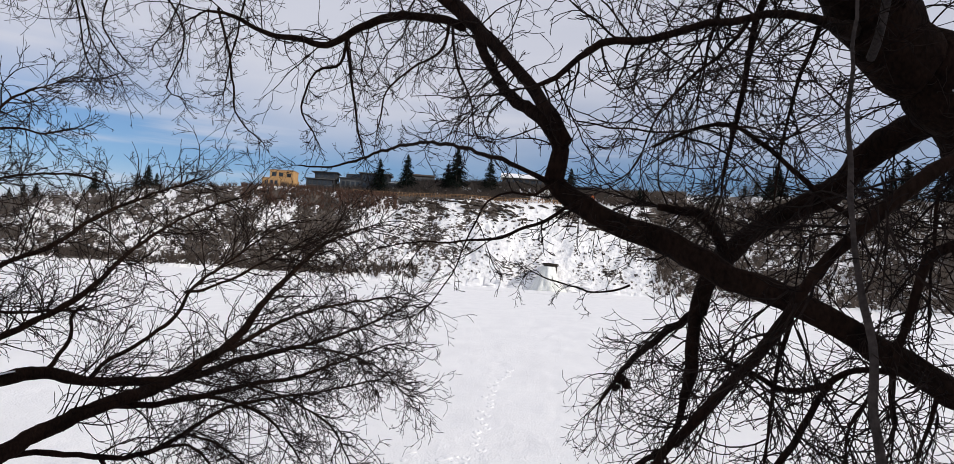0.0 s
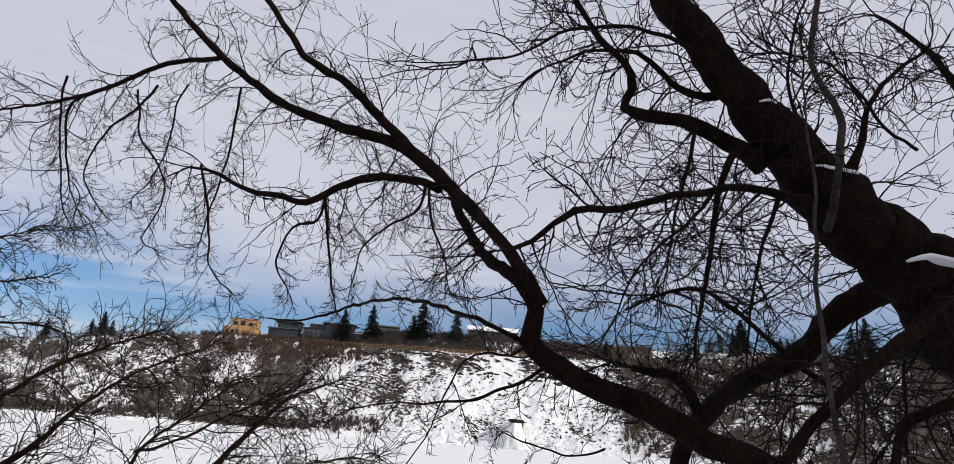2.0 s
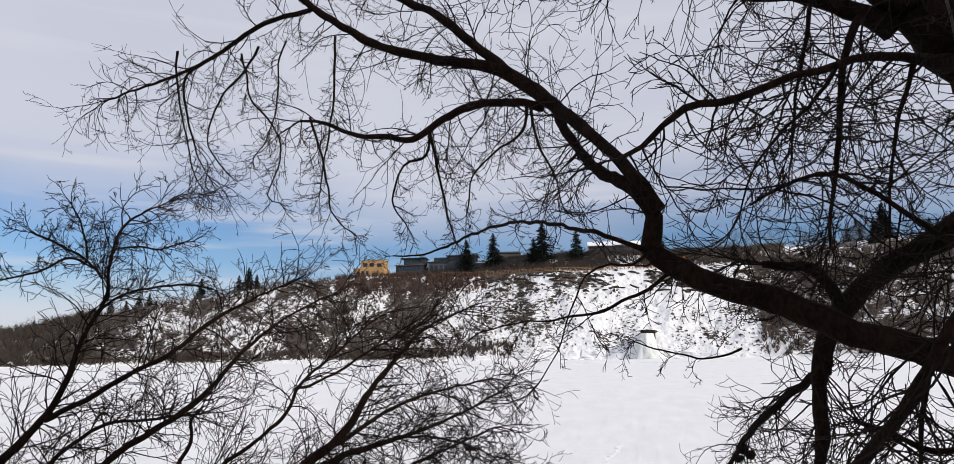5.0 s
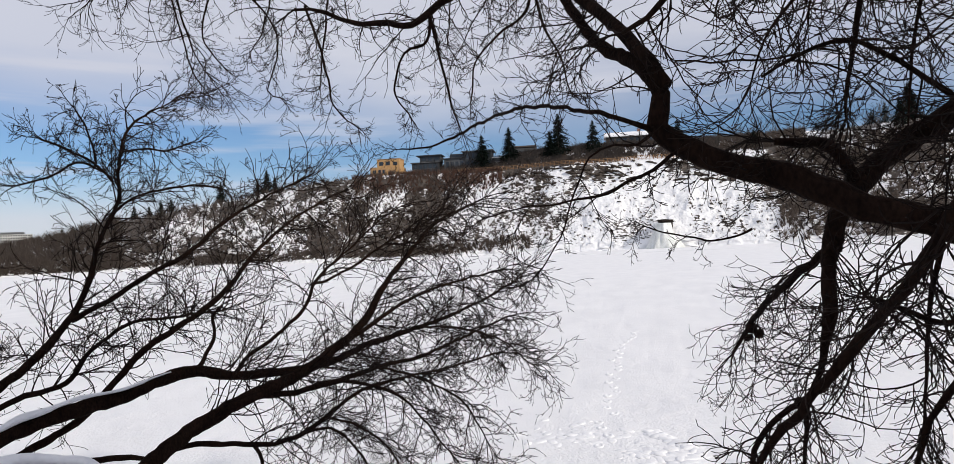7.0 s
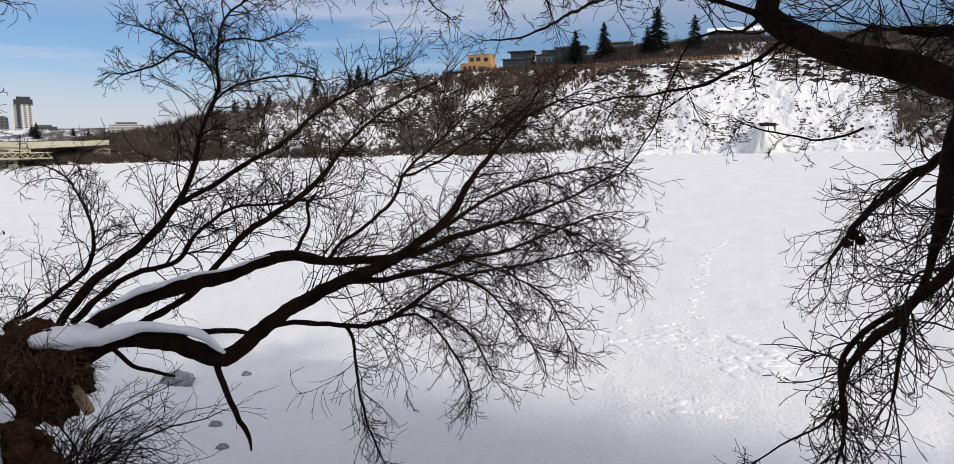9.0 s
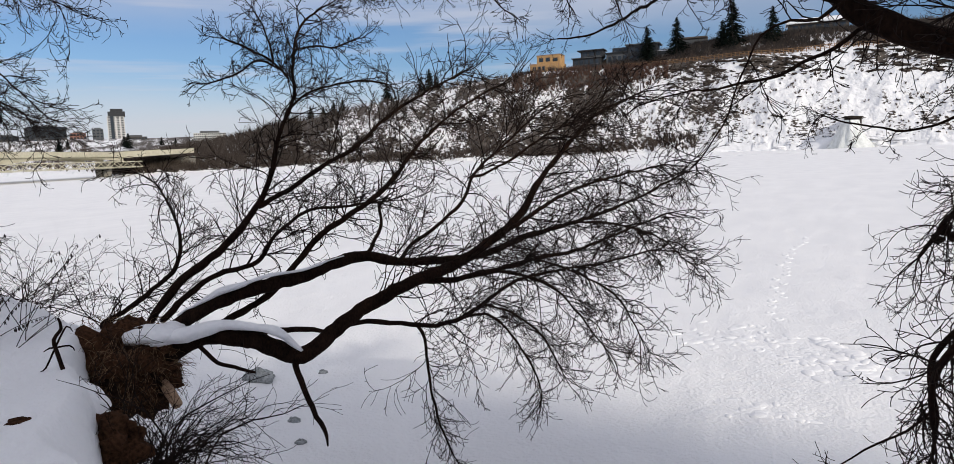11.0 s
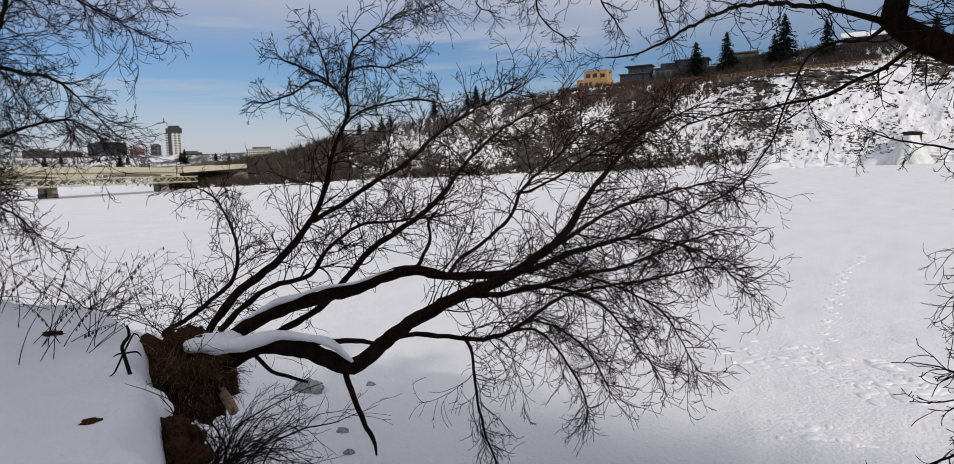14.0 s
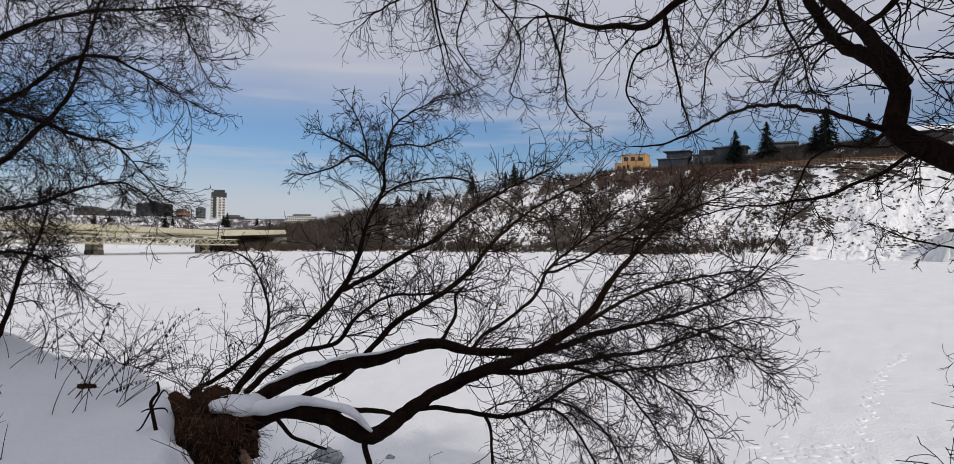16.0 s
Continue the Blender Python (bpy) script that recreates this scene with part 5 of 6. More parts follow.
def scrub(name, label, az0, az1, u0, u1, count, h, material, n=12, wd=0.07, bias=1.0):
    lst = []
    azs = np.array([rng.uniform(az0, az1) for _ in range(count)])
    us = np.array([u0 + (u1 - u0) * rng.random() ** bias for _ in range(count)])
    sh, run = np.interp(azs, AZ, SHORE), np.interp(azs, RIDGE_AZ, RUN)
    rr = sh + 1.5 + us * run
    xs, ys = rr * np.sin(np.radians(azs)), rr * np.cos(np.radians(azs))
    zs, bare = terrain(xs, ys)
    for x, y, z, b in zip(xs, ys, zs, bare):
        if b > 0.26 or rng.random() < 0.35:
            spikes(lst, x, y, z, rng.uniform(*h), wd, n, 0.55)
    v, f = spike_mesh(lst)
    return tagged(raw(name, v, f, material, None), label, "brush", kind="stuff")


scrub("far_brush", "dense dark leafless brush on the far riverbank", -49.2, -36, 0.0, 1.05, 1900, (2.5, 6.0), BRUSH, 14, 0.16)
scrub("far_brush", "leafless brush over the snowy far slope", -36, -12, 0.0, 1.05, 2300, (1.2, 3.5), BRUSH, 12, 0.10)
scrub("far_brush", "dense leafless brush along the far shore", -42, -5, 0.0, 0.10, 900, (1.5, 3.5), BRUSH, 12, 0.12)
scrub("far_brush", "reddish brush below the ridge houses", -19, -7, 0.72, 1.02, 650, (1.5, 3.2), BRUSH_RED, 12, 0.11)
scrub("far_brush", "sparse brush on the snowy cliff", -8, 15, 0.03, 0.95, 520, (0.6, 1.7), BRUSH, 12, 0.08)
scrub("far_brush", "grey brush over the snowy slope beside the cliff", -13, -3, 0.0, 0.95, 900, (0.8, 2.4), BRUSH, 11, 0.09)
scrub("far_brush", "brush along the top of the snowy cliff", -12, 16, 1.08, 1.75, 3800, (1.3, 3.8), BRUSH, 13, 0.12)
scrub("far_brush", "dark dense brush on the far slope", 14, 38, 0.0, 1.05, 2400, (2.0, 4.5), BRUSH, 14, 0.13)
scrub("far_brush", "brush on the low far banks by the bridge", -62, -50.5, 0.01, 0.8, 900, (3.0, 7.0), BRUSH, 12, 0.2)



def ledges(name, label, count, u0, u1, bias, wide, high):
    """Broken dark rock ledges and clods that stick out of the snow on the cliff."""
    ico = bmesh.new()
    bmesh.ops.create_icosphere(ico, subdivisions=2, radius=1.0)
    base = [v.co.copy() for v in ico.verts]
    tri = [[v.index for v in f.verts] for f in ico.faces]
    ico.free()
    verts, faces = [], []
    for i in range(count):
        az, u = rng.uniform(-7.5, 17), u0 + (u1 - u0) * rng.random() ** bias
        if abs(az - 4.3 - 3.0 * (1 - u)) < 1.5 and rng.random() < 0.85:
            continue  # the gully above the frozen spill is clean snow
        rad = float(np.interp(az, AZ, SHORE)) + u * float(np.interp(az, RIDGE_AZ, RUN)) + 0.6
        x, y = polar(az, rad)
        z, b0 = ground_z(x, y), len(verts)
        w, h, sd = rng.uniform(*wide) * rng.uniform(0.4, 1.0), rng.uniform(*high), rng.uniform(0, 90)
        tilt, turn = rng.gauss(-0.10, 0.14), radians(-az)
        for c in base:
            k = 1 + 0.45 * noise.noise((c.x * 1.8 + sd, c.y * 1.8, c.z * 1.8))
            lx, ly, lz = c.x * w * k, c.y * 0.9 * k, c.z * h * k + c.x * w * tilt + 0.22 * h * math.sin(c.x * 5 + sd)
            verts.append((x + lx * math.cos(turn) - ly * math.sin(turn), y + lx * math.sin(turn) + ly * math.cos(turn), z + lz))
        faces += [tuple(b0 + k for k in t) for t in tri]
    return tagged(raw(name, verts, faces, LEDGE, None), label, "rock", kind="stuff")


ledges("rock_ledge", "broken dark shale ledges under the snowy cliff top", 230, 0.62, 0.99, 0.7, (0.9, 4.2), (0.34, 0.8))
ledges("rock_ledge", "small dark clods and stones over the snowy cliff", 330, 0.03, 0.9, 0.8, (0.25, 1.1), (0.18, 0.5))

scrub("far_brush", "dark dense brush behind the fence on the ridge", -11.5, 10, 1.15, 1.6, 1500, (1.8, 4.4), FARBARK, 15, 0.12)

# ridge trees


def spruce(seed):
    r = random.Random(seed)
    ob = thing("spruce", "tall dark green spruce on the far ridge", "tree", group="ridge spruces")
    v, f = tubes([[(0, 0, -0.5, 0.22), (0, 0, 6, 0.14), (0, 0, 11.6, 0.03)]], 6)
    raw("trunk", v, f, FARBARK, ob)
    lst, z = [], 0.9
    while z < 11.7:
        h = z / 12
        whorl = (5.6 * (1 - h) ** 0.9 + 0.15) * r.uniform(0.7, 1.12)
        for k in range(9 + int(6 * (1 - h))):
            a, R, zz = r.uniform(0, 6.28), whorl * r.uniform(0.55, 1.1), z + r.gauss(0, 0.16)
            ca, sa, droop = math.cos(a), math.sin(a), r.uniform(0.12, 0.42)
            lst.append(((0.05 * ca, 0.05 * sa, zz), (R * ca, R * sa, zz - R * droop), 0.14 + 0.20 * (1 - h)))
            for t in (0.35, 0.55, 0.75, 0.9):
                b, L = a + r.choice((-1, 1)) * r.uniform(0.4, 1.0), (0.25 + 0.45 * (1 - h)) * r.uniform(0.6, 1.3)
                px, py, pz = R * t * ca, R * t * sa, zz - R * droop * t
                lst.append(((px, py, pz), (px + L * math.cos(b), py + L * math.sin(b), pz - L * r.uniform(0.25, 0.9)), 0.13 + 0.20 * (1 - h)))
        z += r.uniform(0.22, 0.46) * (1.15 - 0.45 * h)
    v, f = spike_mesh(lst)
    raw("crown", v, f, FIR, ob)
    return ob


def bare_tree(seed):
    r = random.Random(seed)
    ob = thing("ridge_tree", "bare leafless tree on the far ridge", "tree", group="bare ridge trees")
    lines = []

    def go(p, d, L, rad, lev):
        ln = [(*p, rad)]
        for i in range(4 - (lev > 1)):
            d = (d + Vector((r.gauss(0, 0.13), r.gauss(0, 0.13), 0.05))).normalized()
            p = p + d * L / 4
            ln.append((*p, rad * (1 - 0.17 * (i + 1))))
            if lev < 3 and i > 0:
                for _ in range(1 + (r.random() < 0.5)):
                    e = (d + Vector((r.gauss(0, 0.6), r.gauss(0, 0.6), r.gauss(0.1, 0.3)))).normalized()
                    go(p.copy(), e, L * r.uniform(0.4, 0.62), max(rad * 0.55, 0.035), lev + 1)
        lines.append(ln)

    go(Vector((0, 0, -0.4)), Vector((0, 0, 1)), 7.5, 0.17, 0)
    v, f = tubes(lines[-1:], 6)
    raw("trunk", v, f, FARBARK, ob)
    v, f = tubes(lines[:-1], 3)
    raw("crown", v, f, FARBARK, ob)
    return ob


def stand(proto, az, back, h_scale, used):
    """Set a tree on the ridge at this bearing, so far behind the edge."""
    sh, run = float(np.interp(az, AZ, SHORE)), float(np.interp(az, RIDGE_AZ, RUN))
    x, y = polar(az, sh + run + back)
    m = pose(x, y, ground_z(x, y), 0, 0, rng.uniform(0, 360)) @ Matrix.Diagonal((h_scale * rng.uniform(0.9, 1.1), h_scale * rng.uniform(0.9, 1.1), h_scale, 1))
    if used:
        return copy_thing(proto, m)
    proto.matrix_basis = m
    return proto


firs = [spruce(i) for i in range(3)]
spots = [(-8.5, 11, 1.45), (-6.3, 14, 1.55), (-3.0, 15, 1.15), (-2.3, 17, 1.20), (0.45, 16, 0.90), (7.0, 22, 0.9), (-29.0, 12, 0.65), (-25.6, 12, 0.7), (-25.0, 14, 0.6), (-26.3, 15, 0.55), (-32.5, 14, 0.4), (-34.0, 18, 0.42), (-35.0, 20, 0.45), (-33.2, 20, 0.4), (-39.6, 20, 0.35)]
spots += [(12.5, 9, 0.5), (22.6, 24, 0.95), (30.1, 20, 1.1), (31.0, 24, 1.15), (33.7, 22, 1.1), (6.85, 30, 0.55)]
spots += [(rng.uniform(20, 37), rng.uniform(10, 60), rng.uniform(0.5, 0.85)) for _ in range(11)]
for i, (az, back, s) in enumerate(spots):
    stand(firs[i % 3], az, back, s, i >= 3)
bares = [bare_tree(i + 20) for i in range(4)]
spots = [(rng.uniform(-11, 13), rng.uniform(8, 50), rng.uniform(0.45, 0.95)) for _ in range(34)]
spots += [(rng.uniform(-13, 9), rng.uniform(6, 26), rng.uniform(0.5, 0.95)) for _ in range(34)]
spots += [(rng.uniform(9, 38), rng.uniform(0, 60), rng.uniform(0.8, 1.55)) for _ in range(150)]
spots += [(rng.uniform(-46, -20), rng.uniform(0, 20), rng.uniform(0.4, 0.7)) for _ in range(46)]
for i, (az, back, s) in enumerate(spots):
    stand(bares[i % 4], az, back, s, i >= 4)

# ---- houses on the ridge ----


def house(name, label, az, back, turn, lift=0.0):
    sh, run = float(np.interp(az, AZ, SHORE)), float(np.interp(az, RIDGE_AZ, RUN))
    x, y = polar(az, sh + run + back)
    return thing(name, label, "house", pose(x, y, ground_z(x, y) - 0.3 + lift, 0, 0, turn - az))


def windows(ob, x0, x1, n, z0, z1, y, material=None, gap=0.35):
    st = (x1 - x0) / n
    for i in range(n):
        w_ = boxpart("window", GLASSD, ob, x0 + st * (i + gap / 2), x0 + st * (i + 1 - gap / 2), y - 0.08, y + 0.12, z0, z1)
        if material:
            a, b = x0 + st * (i + gap / 2), x0 + st * (i + 1 - gap / 2)
            boxpart("sill", material, w_, a - 0.1, b + 0.1, y - 0.16, y - 0.05, z0 - 0.15, z0 + 0.02)


h1 = house("unfinished_house", "unfinished flat-roofed house in raw yellow wood sheathing on the ridge", -16.3, 4, -18)
boxpart("lower_storey", SHEATH, h1, -8.5, 7.5, 0, 10, -1, 4.3)
boxpart("upper_storey", SHEATH, h1, -5.0, 7.0, 0.6, 9, 4.3, 8.4)
boxpart("parapet", CUTWOOD, h1, -5.2, 7.2, 0.4, 9.2, 8.4, 8.8)
boxpart("roof_deck", CUTWOOD, h1, -8.7, -5.2, -0.3, 9, 4.3, 4.65)
# thin brown sheet darkens the side turned away from the sun
boxpart("shaded_side_wall", BROWNWALL, h1, -8.56, -8.5, 0, 10, -1, 4.3)
for k in range(9):
    boxpart("stud", CUTWOOD, h1, -8.0 + k * 1.8, -7.8 + k * 1.8, -0.12, 0.0, -0.5, 4.2)
windows(h1, -7.5, 0.0, 3, 1.2, 3.2, 0)
windows(h1, -4.5, 2.5, 2, 5.4, 7.4, 0.6)
windows(h1, 3.0, 6.5, 1, 5.2, 7.0, 0.6)
h2 = house("modern_house", "dark modern flat-roofed house with large windows on the ridge", -13.0, 9, -12, 1.6)
boxpart("wing", DARKWALL, h2, -8, 6, 0, 9, -7, 3.8)
boxpart("wing_roof", GREYWALL, h2, -8.6, 6.4, -0.8, 9.4, 3.8, 4.15)
boxpart("upper_storey", DARKWALL, h2, -4, 7, 1, 9, 4.15, 7.4)
boxpart("roof", DARKWALL, h2, -5.6, 7.9, -0.4, 9.6, 7.4, 7.8)
windows(h2, -7.5, 5.5, 5, 0.8, 3.1, 0, GREYWALL)
windows(h2, -3.5, 6.5, 3, 4.8, 6.8, 1, GREYWALL)
h3 = house("modern_house", "charcoal and grey modern house with stepped flat roofs on the ridge", -9.3, 13, -8, 0.6)
boxpart("wing", GREYWALL, h3, -15, -4, 0, 10, -7, 5.4)
boxpart("roof", DARKWALL, h3, -15.6, -3.6, -0.8, 10.5, 5.4, 5.8)
boxpart("upper_wing", DARKWALL, h3, -12, -4, 1, 10, 5.8, 8.0)
boxpart("main_block", DARKWALL, h3, -4, 10, -1, 10, -7, 8.4)
boxpart("upper_roof", GREYWALL, h3, -5.5, 11.2, -2.0, 10.6, 8.4, 8.85)
boxpart("garage", GREYWALL, h3, 10, 17, 1, 9, -7, 4.6)
boxpart("garage_roof", SNOW, h3, 9.9, 17.4, 0.6, 9.4, 4.6, 5.0, bevel=0.12)
windows(h3, -14.5, -4.5, 4, 1.0, 3.9, 0, DARKWALL)
windows(h3, -11.5, -4.5, 3, 6.3, 7.5, 1, GREYWALL)
windows(h3, -3.5, 9.5, 5, 0.8, 3.4, -1, GREYWALL)
windows(h3, -3.5, 9.5, 5, 4.9, 7.5, -1, GREYWALL)
boxpart("garage_door", WHITEWALL, h3, 11.5, 15.5, 0.9, 1.0, 0.2, 2.8)
h4 = house("long_house", "long low brown house with a snow-covered roof on the ridge", 3.4, 24, 5, 1.6)
boxpart("wall", BROWNWALL, h4, -12, 13, 0, 9, -7, 3.6)
bm = bmesh.new()
pr = [(-13, -1.2, 3.4), (14, -1.2, 3.4), (14, 10.2, 3.4), (-13, 10.2, 3.4), (-13, 4.5, 6.4), (14, 4.5, 6.4), (-13, -1.2, 3.9), (14, -1.2, 3.9), (14, 10.2, 3.9), (-13, 10.2, 3.9)]
pv = [bm.verts.new(p) for p in pr]
for q in ((3, 2, 1, 0), (0, 1, 7, 6), (2, 3, 9, 8), (6, 7, 5, 4), (8, 9, 4, 5), (1, 2, 8, 5, 7), (3, 0, 6, 4, 9)):
    bm.faces.new([pv[i] for i in q])
part("roof", bm, SNOW, h4, "snow-covered gable roof")
windows(h4, -11, 12, 7, 0.9, 2.6, 0, GREYWALL)
boxpart("chimney", BRICKRED, h4, 4, 5.2, 4, 5.2, 4.5, 7.6)
h5 = house("far_house", "half-hidden house with a snowy roof among ridge trees", 15.0, 55, 10)
boxpart("wall", WHITEWALL, h5, -6, 6, 0, 8, -1, 4.0)
boxpart("roof", SNOW, h5, -6.6, 6.6, -0.6, 8.6, 4.0, 4.7, bevel=0.2)
windows(h5, -5, 5, 3, 1.2, 2.8, 0)
h6 = house("grey_house", "grey house with a hipped roof behind the spruces", -5.2, 30, 0, 0.0)
boxpart("wall", GREYWALL, h6, -7, 7, 0, 9, -7, 5.2)
boxpart("roof", BROWNWALL, h6, -7.6, 7.6, -0.6, 9.6, 5.2, 6.6, bevel=0.6)
windows(h6, -6, 6, 4, 1.2, 3.4, 0)

# timber rail fence along the cliff edge
fence = thing("rail_fence", "long raw timber rail fence along the cliff edge", "fence")
prev = None
for i in range(64):
    az = -10.5 + i * 0.30
    sh, run = float(np.interp(az, AZ, SHORE)), float(np.interp(az, RIDGE_AZ, RUN))
    x, y = polar(az, sh + run + 2.5)
    z = ground_z(x, y)
    part("post", box(bmesh.new(), x - 0.13, x + 0.13, y - 0.13, y + 0.13, z - 0.3, z + 2.2), FENCE, fence)
    if prev:
        for k in (0.6, 1.25, 1.95):
            part("rail", beam(bmesh.new(), (prev[0], prev[1] - 0.1, prev[2] + k), (x, y - 0.1, z + k), 0.16), FENCE, fence)
    prev = (x, y, z)

# small orange digger parked on the ridge
x, y = polar(8.5, 352)
dig = thing("excavator", "small bright orange excavator parked on the ridge", "excavator", pose(x, y, ground_z(x, y), 0, 0, 20))
boxpart("track", DARKM, dig, -1.3, -0.8, -1.4, 1.4, 0, 0.7, bevel=0.15)
boxpart("track", DARKM, dig, 0.8, 1.3, -1.4, 1.4, 0, 0.7, bevel=0.15)
boxpart("body", ORANGE, dig, -1.2, 1.2, -1.3, 1.3, 0.75, 1.9, bevel=0.2)
boxpart("cab", ORANGE, dig, -1.2, 0.0, -0.9, 0.6, 1.9, 3.0, bevel=0.15)
bm = beam(beam(bmesh.new(), (0.6, 0, 1.7), (1.8, -0.6, 3.8), 0.35), (1.8, -0.6, 3.8), (3.0, -1.0, 1.6), 0.28)
part("arm", bm, ORANGE, dig)

# storm outfall in the cliff with a frozen spill below it
x, y = polar(5.75, 303)
out_ = thing("storm_outfall", "concrete storm outfall in the cliff with flaring wing walls", "outfall", pose(x, y, 0, 0, 0, -5))
oz = 3.45 + 303 * math.tan(radians(1.5))
lid = lump("lintel", LEDGE, (3.6, 2.6, 0.6), 6.0, out_, 0.35, 4, 1.8)
lid.matrix_basis = pose(0.2, -0.6, oz - 0.2, 0, 4, 0)
boxpart("wing_wall", PIERBASE, out_, 2.3, 2.9, 0.4, 6, oz - 6.5, oz - 0.3, bevel=0.1)
boxpart("wing_wall", PIERBASE, out_, -2.9, -2.3, 0.4, 6, oz - 6.5, oz - 0.3, bevel=0.1)
# flat dark panel stands for the shade inside the opening
boxpart("mouth_shade", DARKM, out_, -2.3, 2.3, 0.9, 1.4, oz - 6.5, oz - 0.3)
bm = bmesh.new()
bmesh.ops.create_cone(bm, cap_ends=True, segments=48, radius1=7.5, radius2=2.9, depth=oz - 1.0)
bmesh.ops.subdivide_edges(bm, edges=[e for e in bm.edges if abs(e.verts[0].co.z - e.verts[1].co.z) > 1], cuts=14)
for v in bm.verts:
    a, t_ = math.atan2(v.co.y, v.co.x), max(0.0, 0.5 - v.co.z / (oz - 1.0))
    k = (3.0 + 5.2 * t_ ** 1.6) / max(math.hypot(v.co.x, v.co.y), 0.01)
    k *= 1 + 0.20 * noise.noise((math.cos(a) * 6, math.sin(a) * 6, v.co.z * 0.12)) + 0.05 * noise.noise((math.cos(a) * 16, math.sin(a) * 16, v.co.z * 0.3))
    v.co.x, v.co.y = v.co.x * k, v.co.y * k * 0.9
cone = tagged(part("frozen_spill", bm, ICE, None, smooth=True), "pale cone of frozen spill ice under the outfall", "ice")
cx, cy = polar(5.55, 297.5)
cone.matrix_basis = pose(cx, cy, (oz - 1.0) / 2 - 0.2)
spill = lump("snow_fan", SNOW, (8.5, 3.5, 3.4), 4.0, None, 0.15, 4, 1.0)
sx_, sy_ = polar(3.7, 300)
spill.matrix_basis = pose(sx_, sy_, 0.3, 0, -18, 0)
tagged(spill, "smooth fan of wind-packed snow beside the outfall", "snow")

# ---- bridge ----
ba, bb = Vector((-203, 132, 0)), Vector((-228, 193, 0))
bd = (bb - ba).normalized()
bridge = thing("river_bridge", "long cream concrete river bridge with a truss footway below", "bridge", Matrix.Translation(ba) @ bd.to_track_quat("X", "Z").to_matrix().to_4x4())
L0, L1, DZ = -130, (bb - ba).length + 66, 8.1
SPAN = (bb - ba).length
boxpart("deck", CONCRETE, bridge, L0, SPAN, -8, 8, DZ - 0.9, DZ)


def ramp(name, *dims):
    """A box that rises by two metres along its length."""
    bm = box(bmesh.new(), *dims)
    for v in bm.verts:
        v.co.z += 2.0 * (v.co.x - dims[0]) / (dims[1] - dims[0])
    return part(name, bm, CONCRETE, bridge)


ramp("approach_deck", SPAN, L1, -8, 8, DZ - 1.3, DZ)
for yy in (-8.0, 7.6):
    boxpart("parapet", CONCRETE, bridge, L0, SPAN, yy, yy + 0.4, DZ, DZ + 0.8)
    ramp("approach_parapet", SPAN, L1, yy, yy + 0.4, DZ, DZ + 0.8)
for yy in (-7.4, 0, 7.0):
    for k in range(-2, 1):
        bm = bmesh.new()
        n, pts = 14, []
        x0 = k * SPAN
        for i in range(n + 1):
            t = i / n
            pts.append((x0 + SPAN * t, DZ - 1.35 - 1.25 * abs(2 * t - 1) ** 2.2))
        for (xa, za), (xb, zb) in zip(pts, pts[1:]):
            vs = [bm.verts.new(p) for p in ((xa, yy, za), (xb, yy, zb), (xb, yy, DZ - 0.9), (xa, yy, DZ - 0.9), (xa, yy + 0.5, za), (xb, yy + 0.5, zb), (xb, yy + 0.5, DZ - 0.9), (xa, yy + 0.5, DZ - 0.9))]
            for q in ((0, 1, 2, 3), (7, 6, 5, 4), (1, 0, 4, 5), (3, 2, 6, 7)):
                bm.faces.new([vs[i] for i in q])
        bmesh.ops.remove_doubles(bm, verts=bm.verts, dist=0.01)
        part("girder", bm, CONCRETE, bridge)
for k in range(-1, 2):
    for yy in (-2.2, 0.6):
        if k == 1:
            boxpart("pier", PIERC, bridge, k * SPAN - 1.2, k * SPAN + 1.2, yy, yy + 2.2, -1, DZ - 2.3, bevel=0.2)
        else:
            p_ = boxpart("pier", PIERC, bridge, k * SPAN - 1.1, k * SPAN + 1.1, yy, yy + 2.0, 1.4, DZ - 2.3, bevel=0.2)
            boxpart("footing", PIERBASE, p_, k * SPAN - 1.2, k * SPAN + 1.2, yy - 0.1, yy + 2.1, -1, 1.4, bevel=0.2)
boxpart("abutment", PIERC, bridge, L1 - 6, L1 + 1, -8, 8, -2, DZ - 0.95)
truss_z = (DZ - 4.6, DZ - 2.7)
for yy in (-9.5, -12.5):
    for zz in truss_z:
        part("chord", beam(bmesh.new(), (L0, yy, zz), (SPAN + 4, yy, zz), 0.28), STEEL, bridge)
    n = 44
    st = (SPAN + 4 - L0) / n
    for i in range(n):
        xa = L0 + st * i
        part("diagonal", beam(bmesh.new(), (xa, yy, truss_z[i % 2]), (xa + st, yy, truss_z[1 - i % 2]), 0.2), STEEL, bridge)
boxpart("footway", STEEL, bridge, L0, SPAN + 4, -12.5, -9.5, truss_z[0] - 0.35, truss_z[0] - 0.2)

# ---- distant town beyond the bridge ----


def at_far(az, el, rad):
    x, y = polar(az, rad)
    return x, y, 3.45 + rad * math.tan(radians(el))


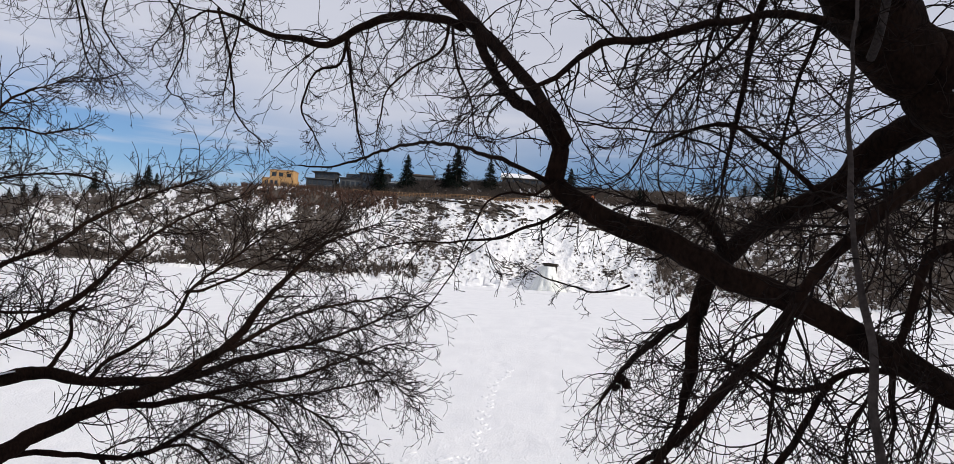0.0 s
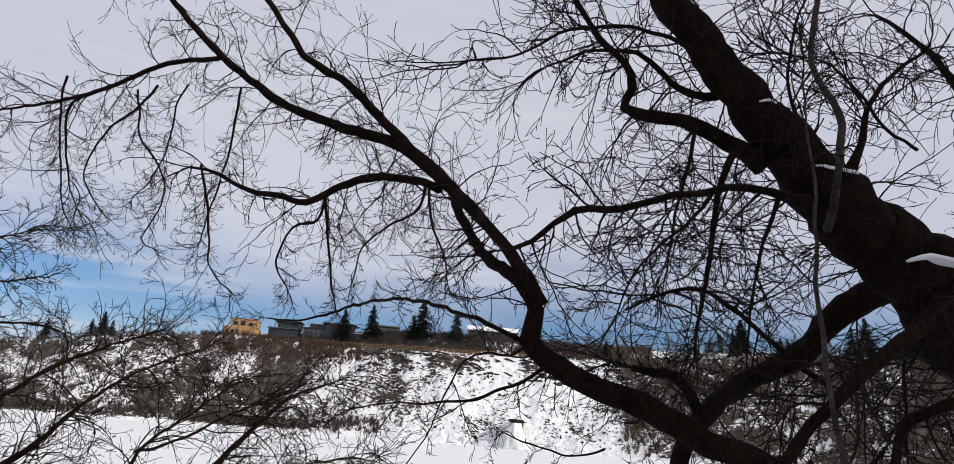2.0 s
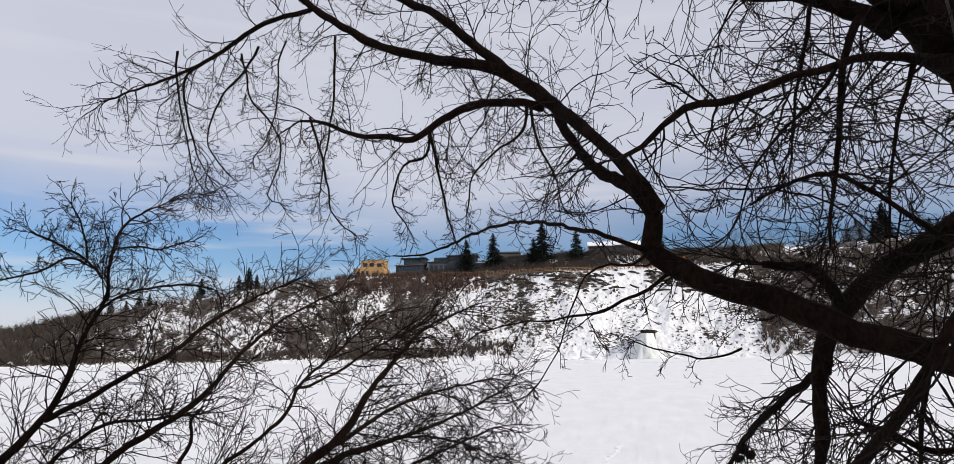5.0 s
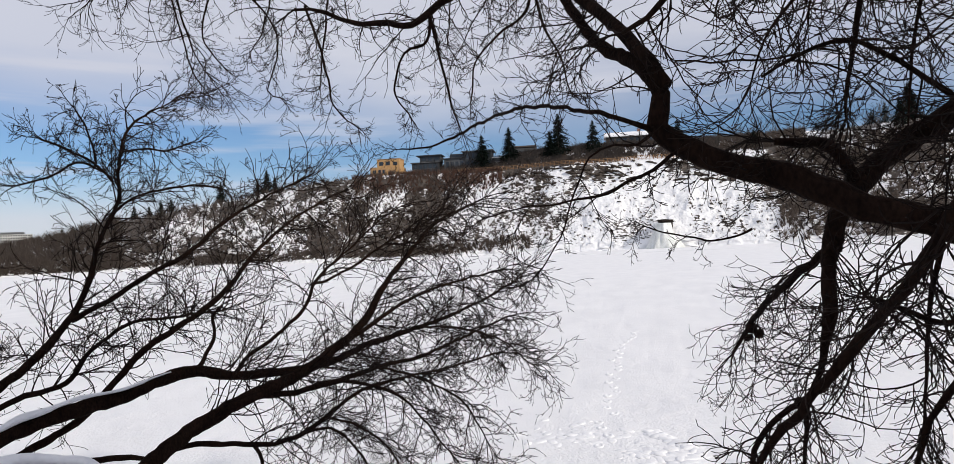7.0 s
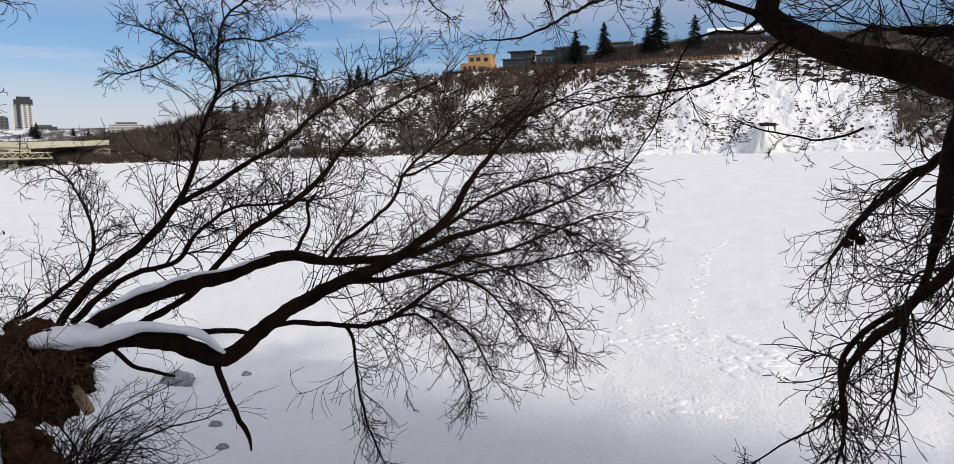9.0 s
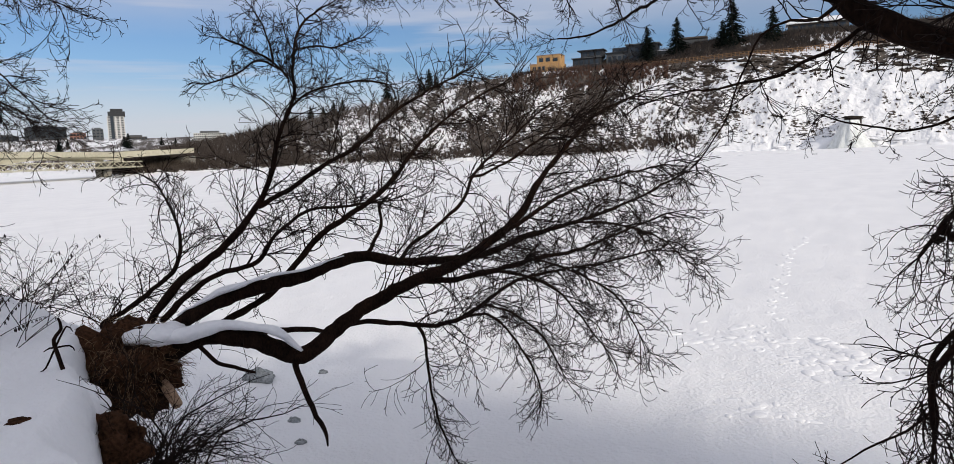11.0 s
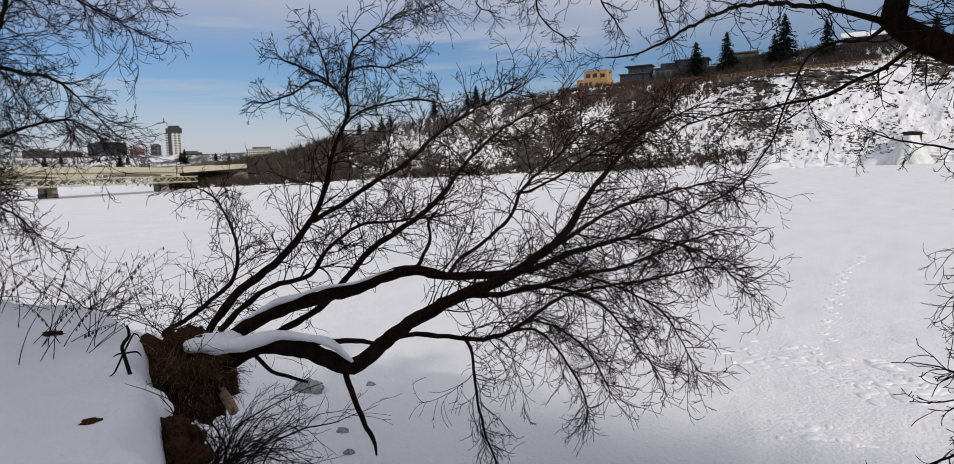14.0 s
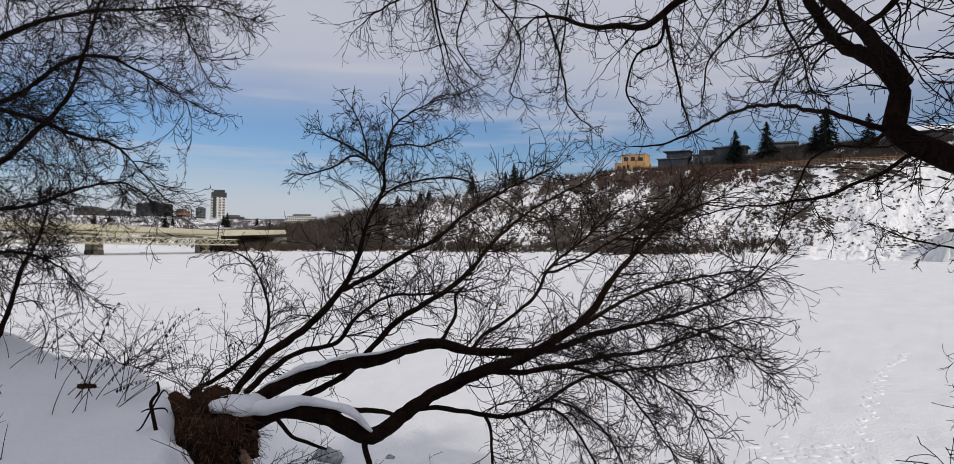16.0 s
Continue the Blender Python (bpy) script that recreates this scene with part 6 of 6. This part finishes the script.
def tower(name, label, az, half_az, el0, el1, rad, depth, wall, floors, bays, turn=0):
    """A distant block with floor bands and window bays, its foot sunk into the ground."""
    x, y, z1 = at_far(az, el1, rad)
    z0 = 3.45 + rad * math.tan(radians(el0))
    hw, hh = rad * math.tan(radians(half_az)), z1 - z0
    ob = thing(name, label, "building", pose(x, y, z0, 0, 0, -az + turn))
    boxpart("wall", wall, ob, -hw, hw, 0, depth, -25, hh)
    boxpart("roof", GREYWALL, ob, -hw * 0.6, hw * 0.6, depth * 0.3, depth * 0.8, hh, hh + 2.5)
    fh, bw = hh / floors, 2 * hw / bays
    for i in range(floors):
        for j in range(bays):
            boxpart("window", GLASSD, ob, -hw + bw * (j + 0.2), -hw + bw * (j + 0.8), -0.35, 0.3, fh * (i + 0.25), fh * (i + 0.8))
    return ob


tw = tower("glass_tower", "tall white and dark glass apartment tower on the skyline", -48.75, 0.56, 1.9, 3.62, 1500, 26, WHITEWALL, 14, 4)
hh = 1500 * (math.tan(radians(3.62)) - math.tan(radians(1.9)))
boxpart("crown", DARKWALL, tw, -12.5, 16.5, -0.6, 27, hh, hh + 9)
boxpart("penthouse", DARKWALL, tw, -8, 13, 2, 24, hh + 9, hh + 14)
boxpart("glass_bay", GLASSD, tw, -9, -3.5, -1.0, 1, 0, hh)
tower("dark_office_block", "wide dark glass office block on the skyline", -53.0, 1.15, 1.75, 2.95, 1300, 30, DARKWALL, 7, 9, 12)
tower("low_white_block", "long low pale apartment block behind the trees", -42.5, 1.15, 1.6, 2.3, 900, 14, WHITEWALL, 4, 16, 0)
tower("brick_block", "low red-brick building on the skyline", -51.2, 0.5, 1.75, 2.5, 1250, 20, BRICKRED, 3, 5, 0)
tower("brown_block", "low dark brown building on the skyline", -57.3, 1.0, 1.75, 2.5, 1200, 20, BROWNWALL, 4, 8, 0)
tower("grey_block", "small grey building beside the tower", -49.95, 0.35, 1.9, 2.75, 1400, 20, GREYWALL, 4, 3, 0)
tower("grey_block", "small pale building below the office block", -53.4, 0.7, 1.6, 2.1, 1150, 18, GREYWALL, 2, 6, 0)
tower("dark_block", "low dark building on the skyline", -55.5, 0.8, 1.7, 2.35, 1250, 20, DARKWALL, 3, 7, 0)
tower("brown_block", "low brown building behind the far bank", -47.6, 0.8, 1.6, 2.15, 1100, 18, BROWNWALL, 2, 8, 0)
x, y, z = at_far(-50.6, 2.0, 1350)
crane = thing("construction_crane", "thin slanting construction crane on the skyline", "crane", pose(x, y, z, 0, 0, 50))
part("mast", beam(bmesh.new(), (0, 0, -20), (0, 0, 14), 1.6), DARKM, crane)
part("jib", beam(bmesh.new(), (4, 0, 10), (-16, 0, 34), 1.2), DARKM, crane)
for i in range(22):
    az, rad = rng.uniform(-58, -43), rng.uniform(800, 1050)
    x, y = polar(az, rad)
    copy_thing(bares[i % 4] if i % 3 else firs[i % 3], pose(x, y, ground_z(x, y), 0, 0, rng.uniform(0, 360)) @ Matrix.Scale(rng.uniform(0.6, 1.1), 4))
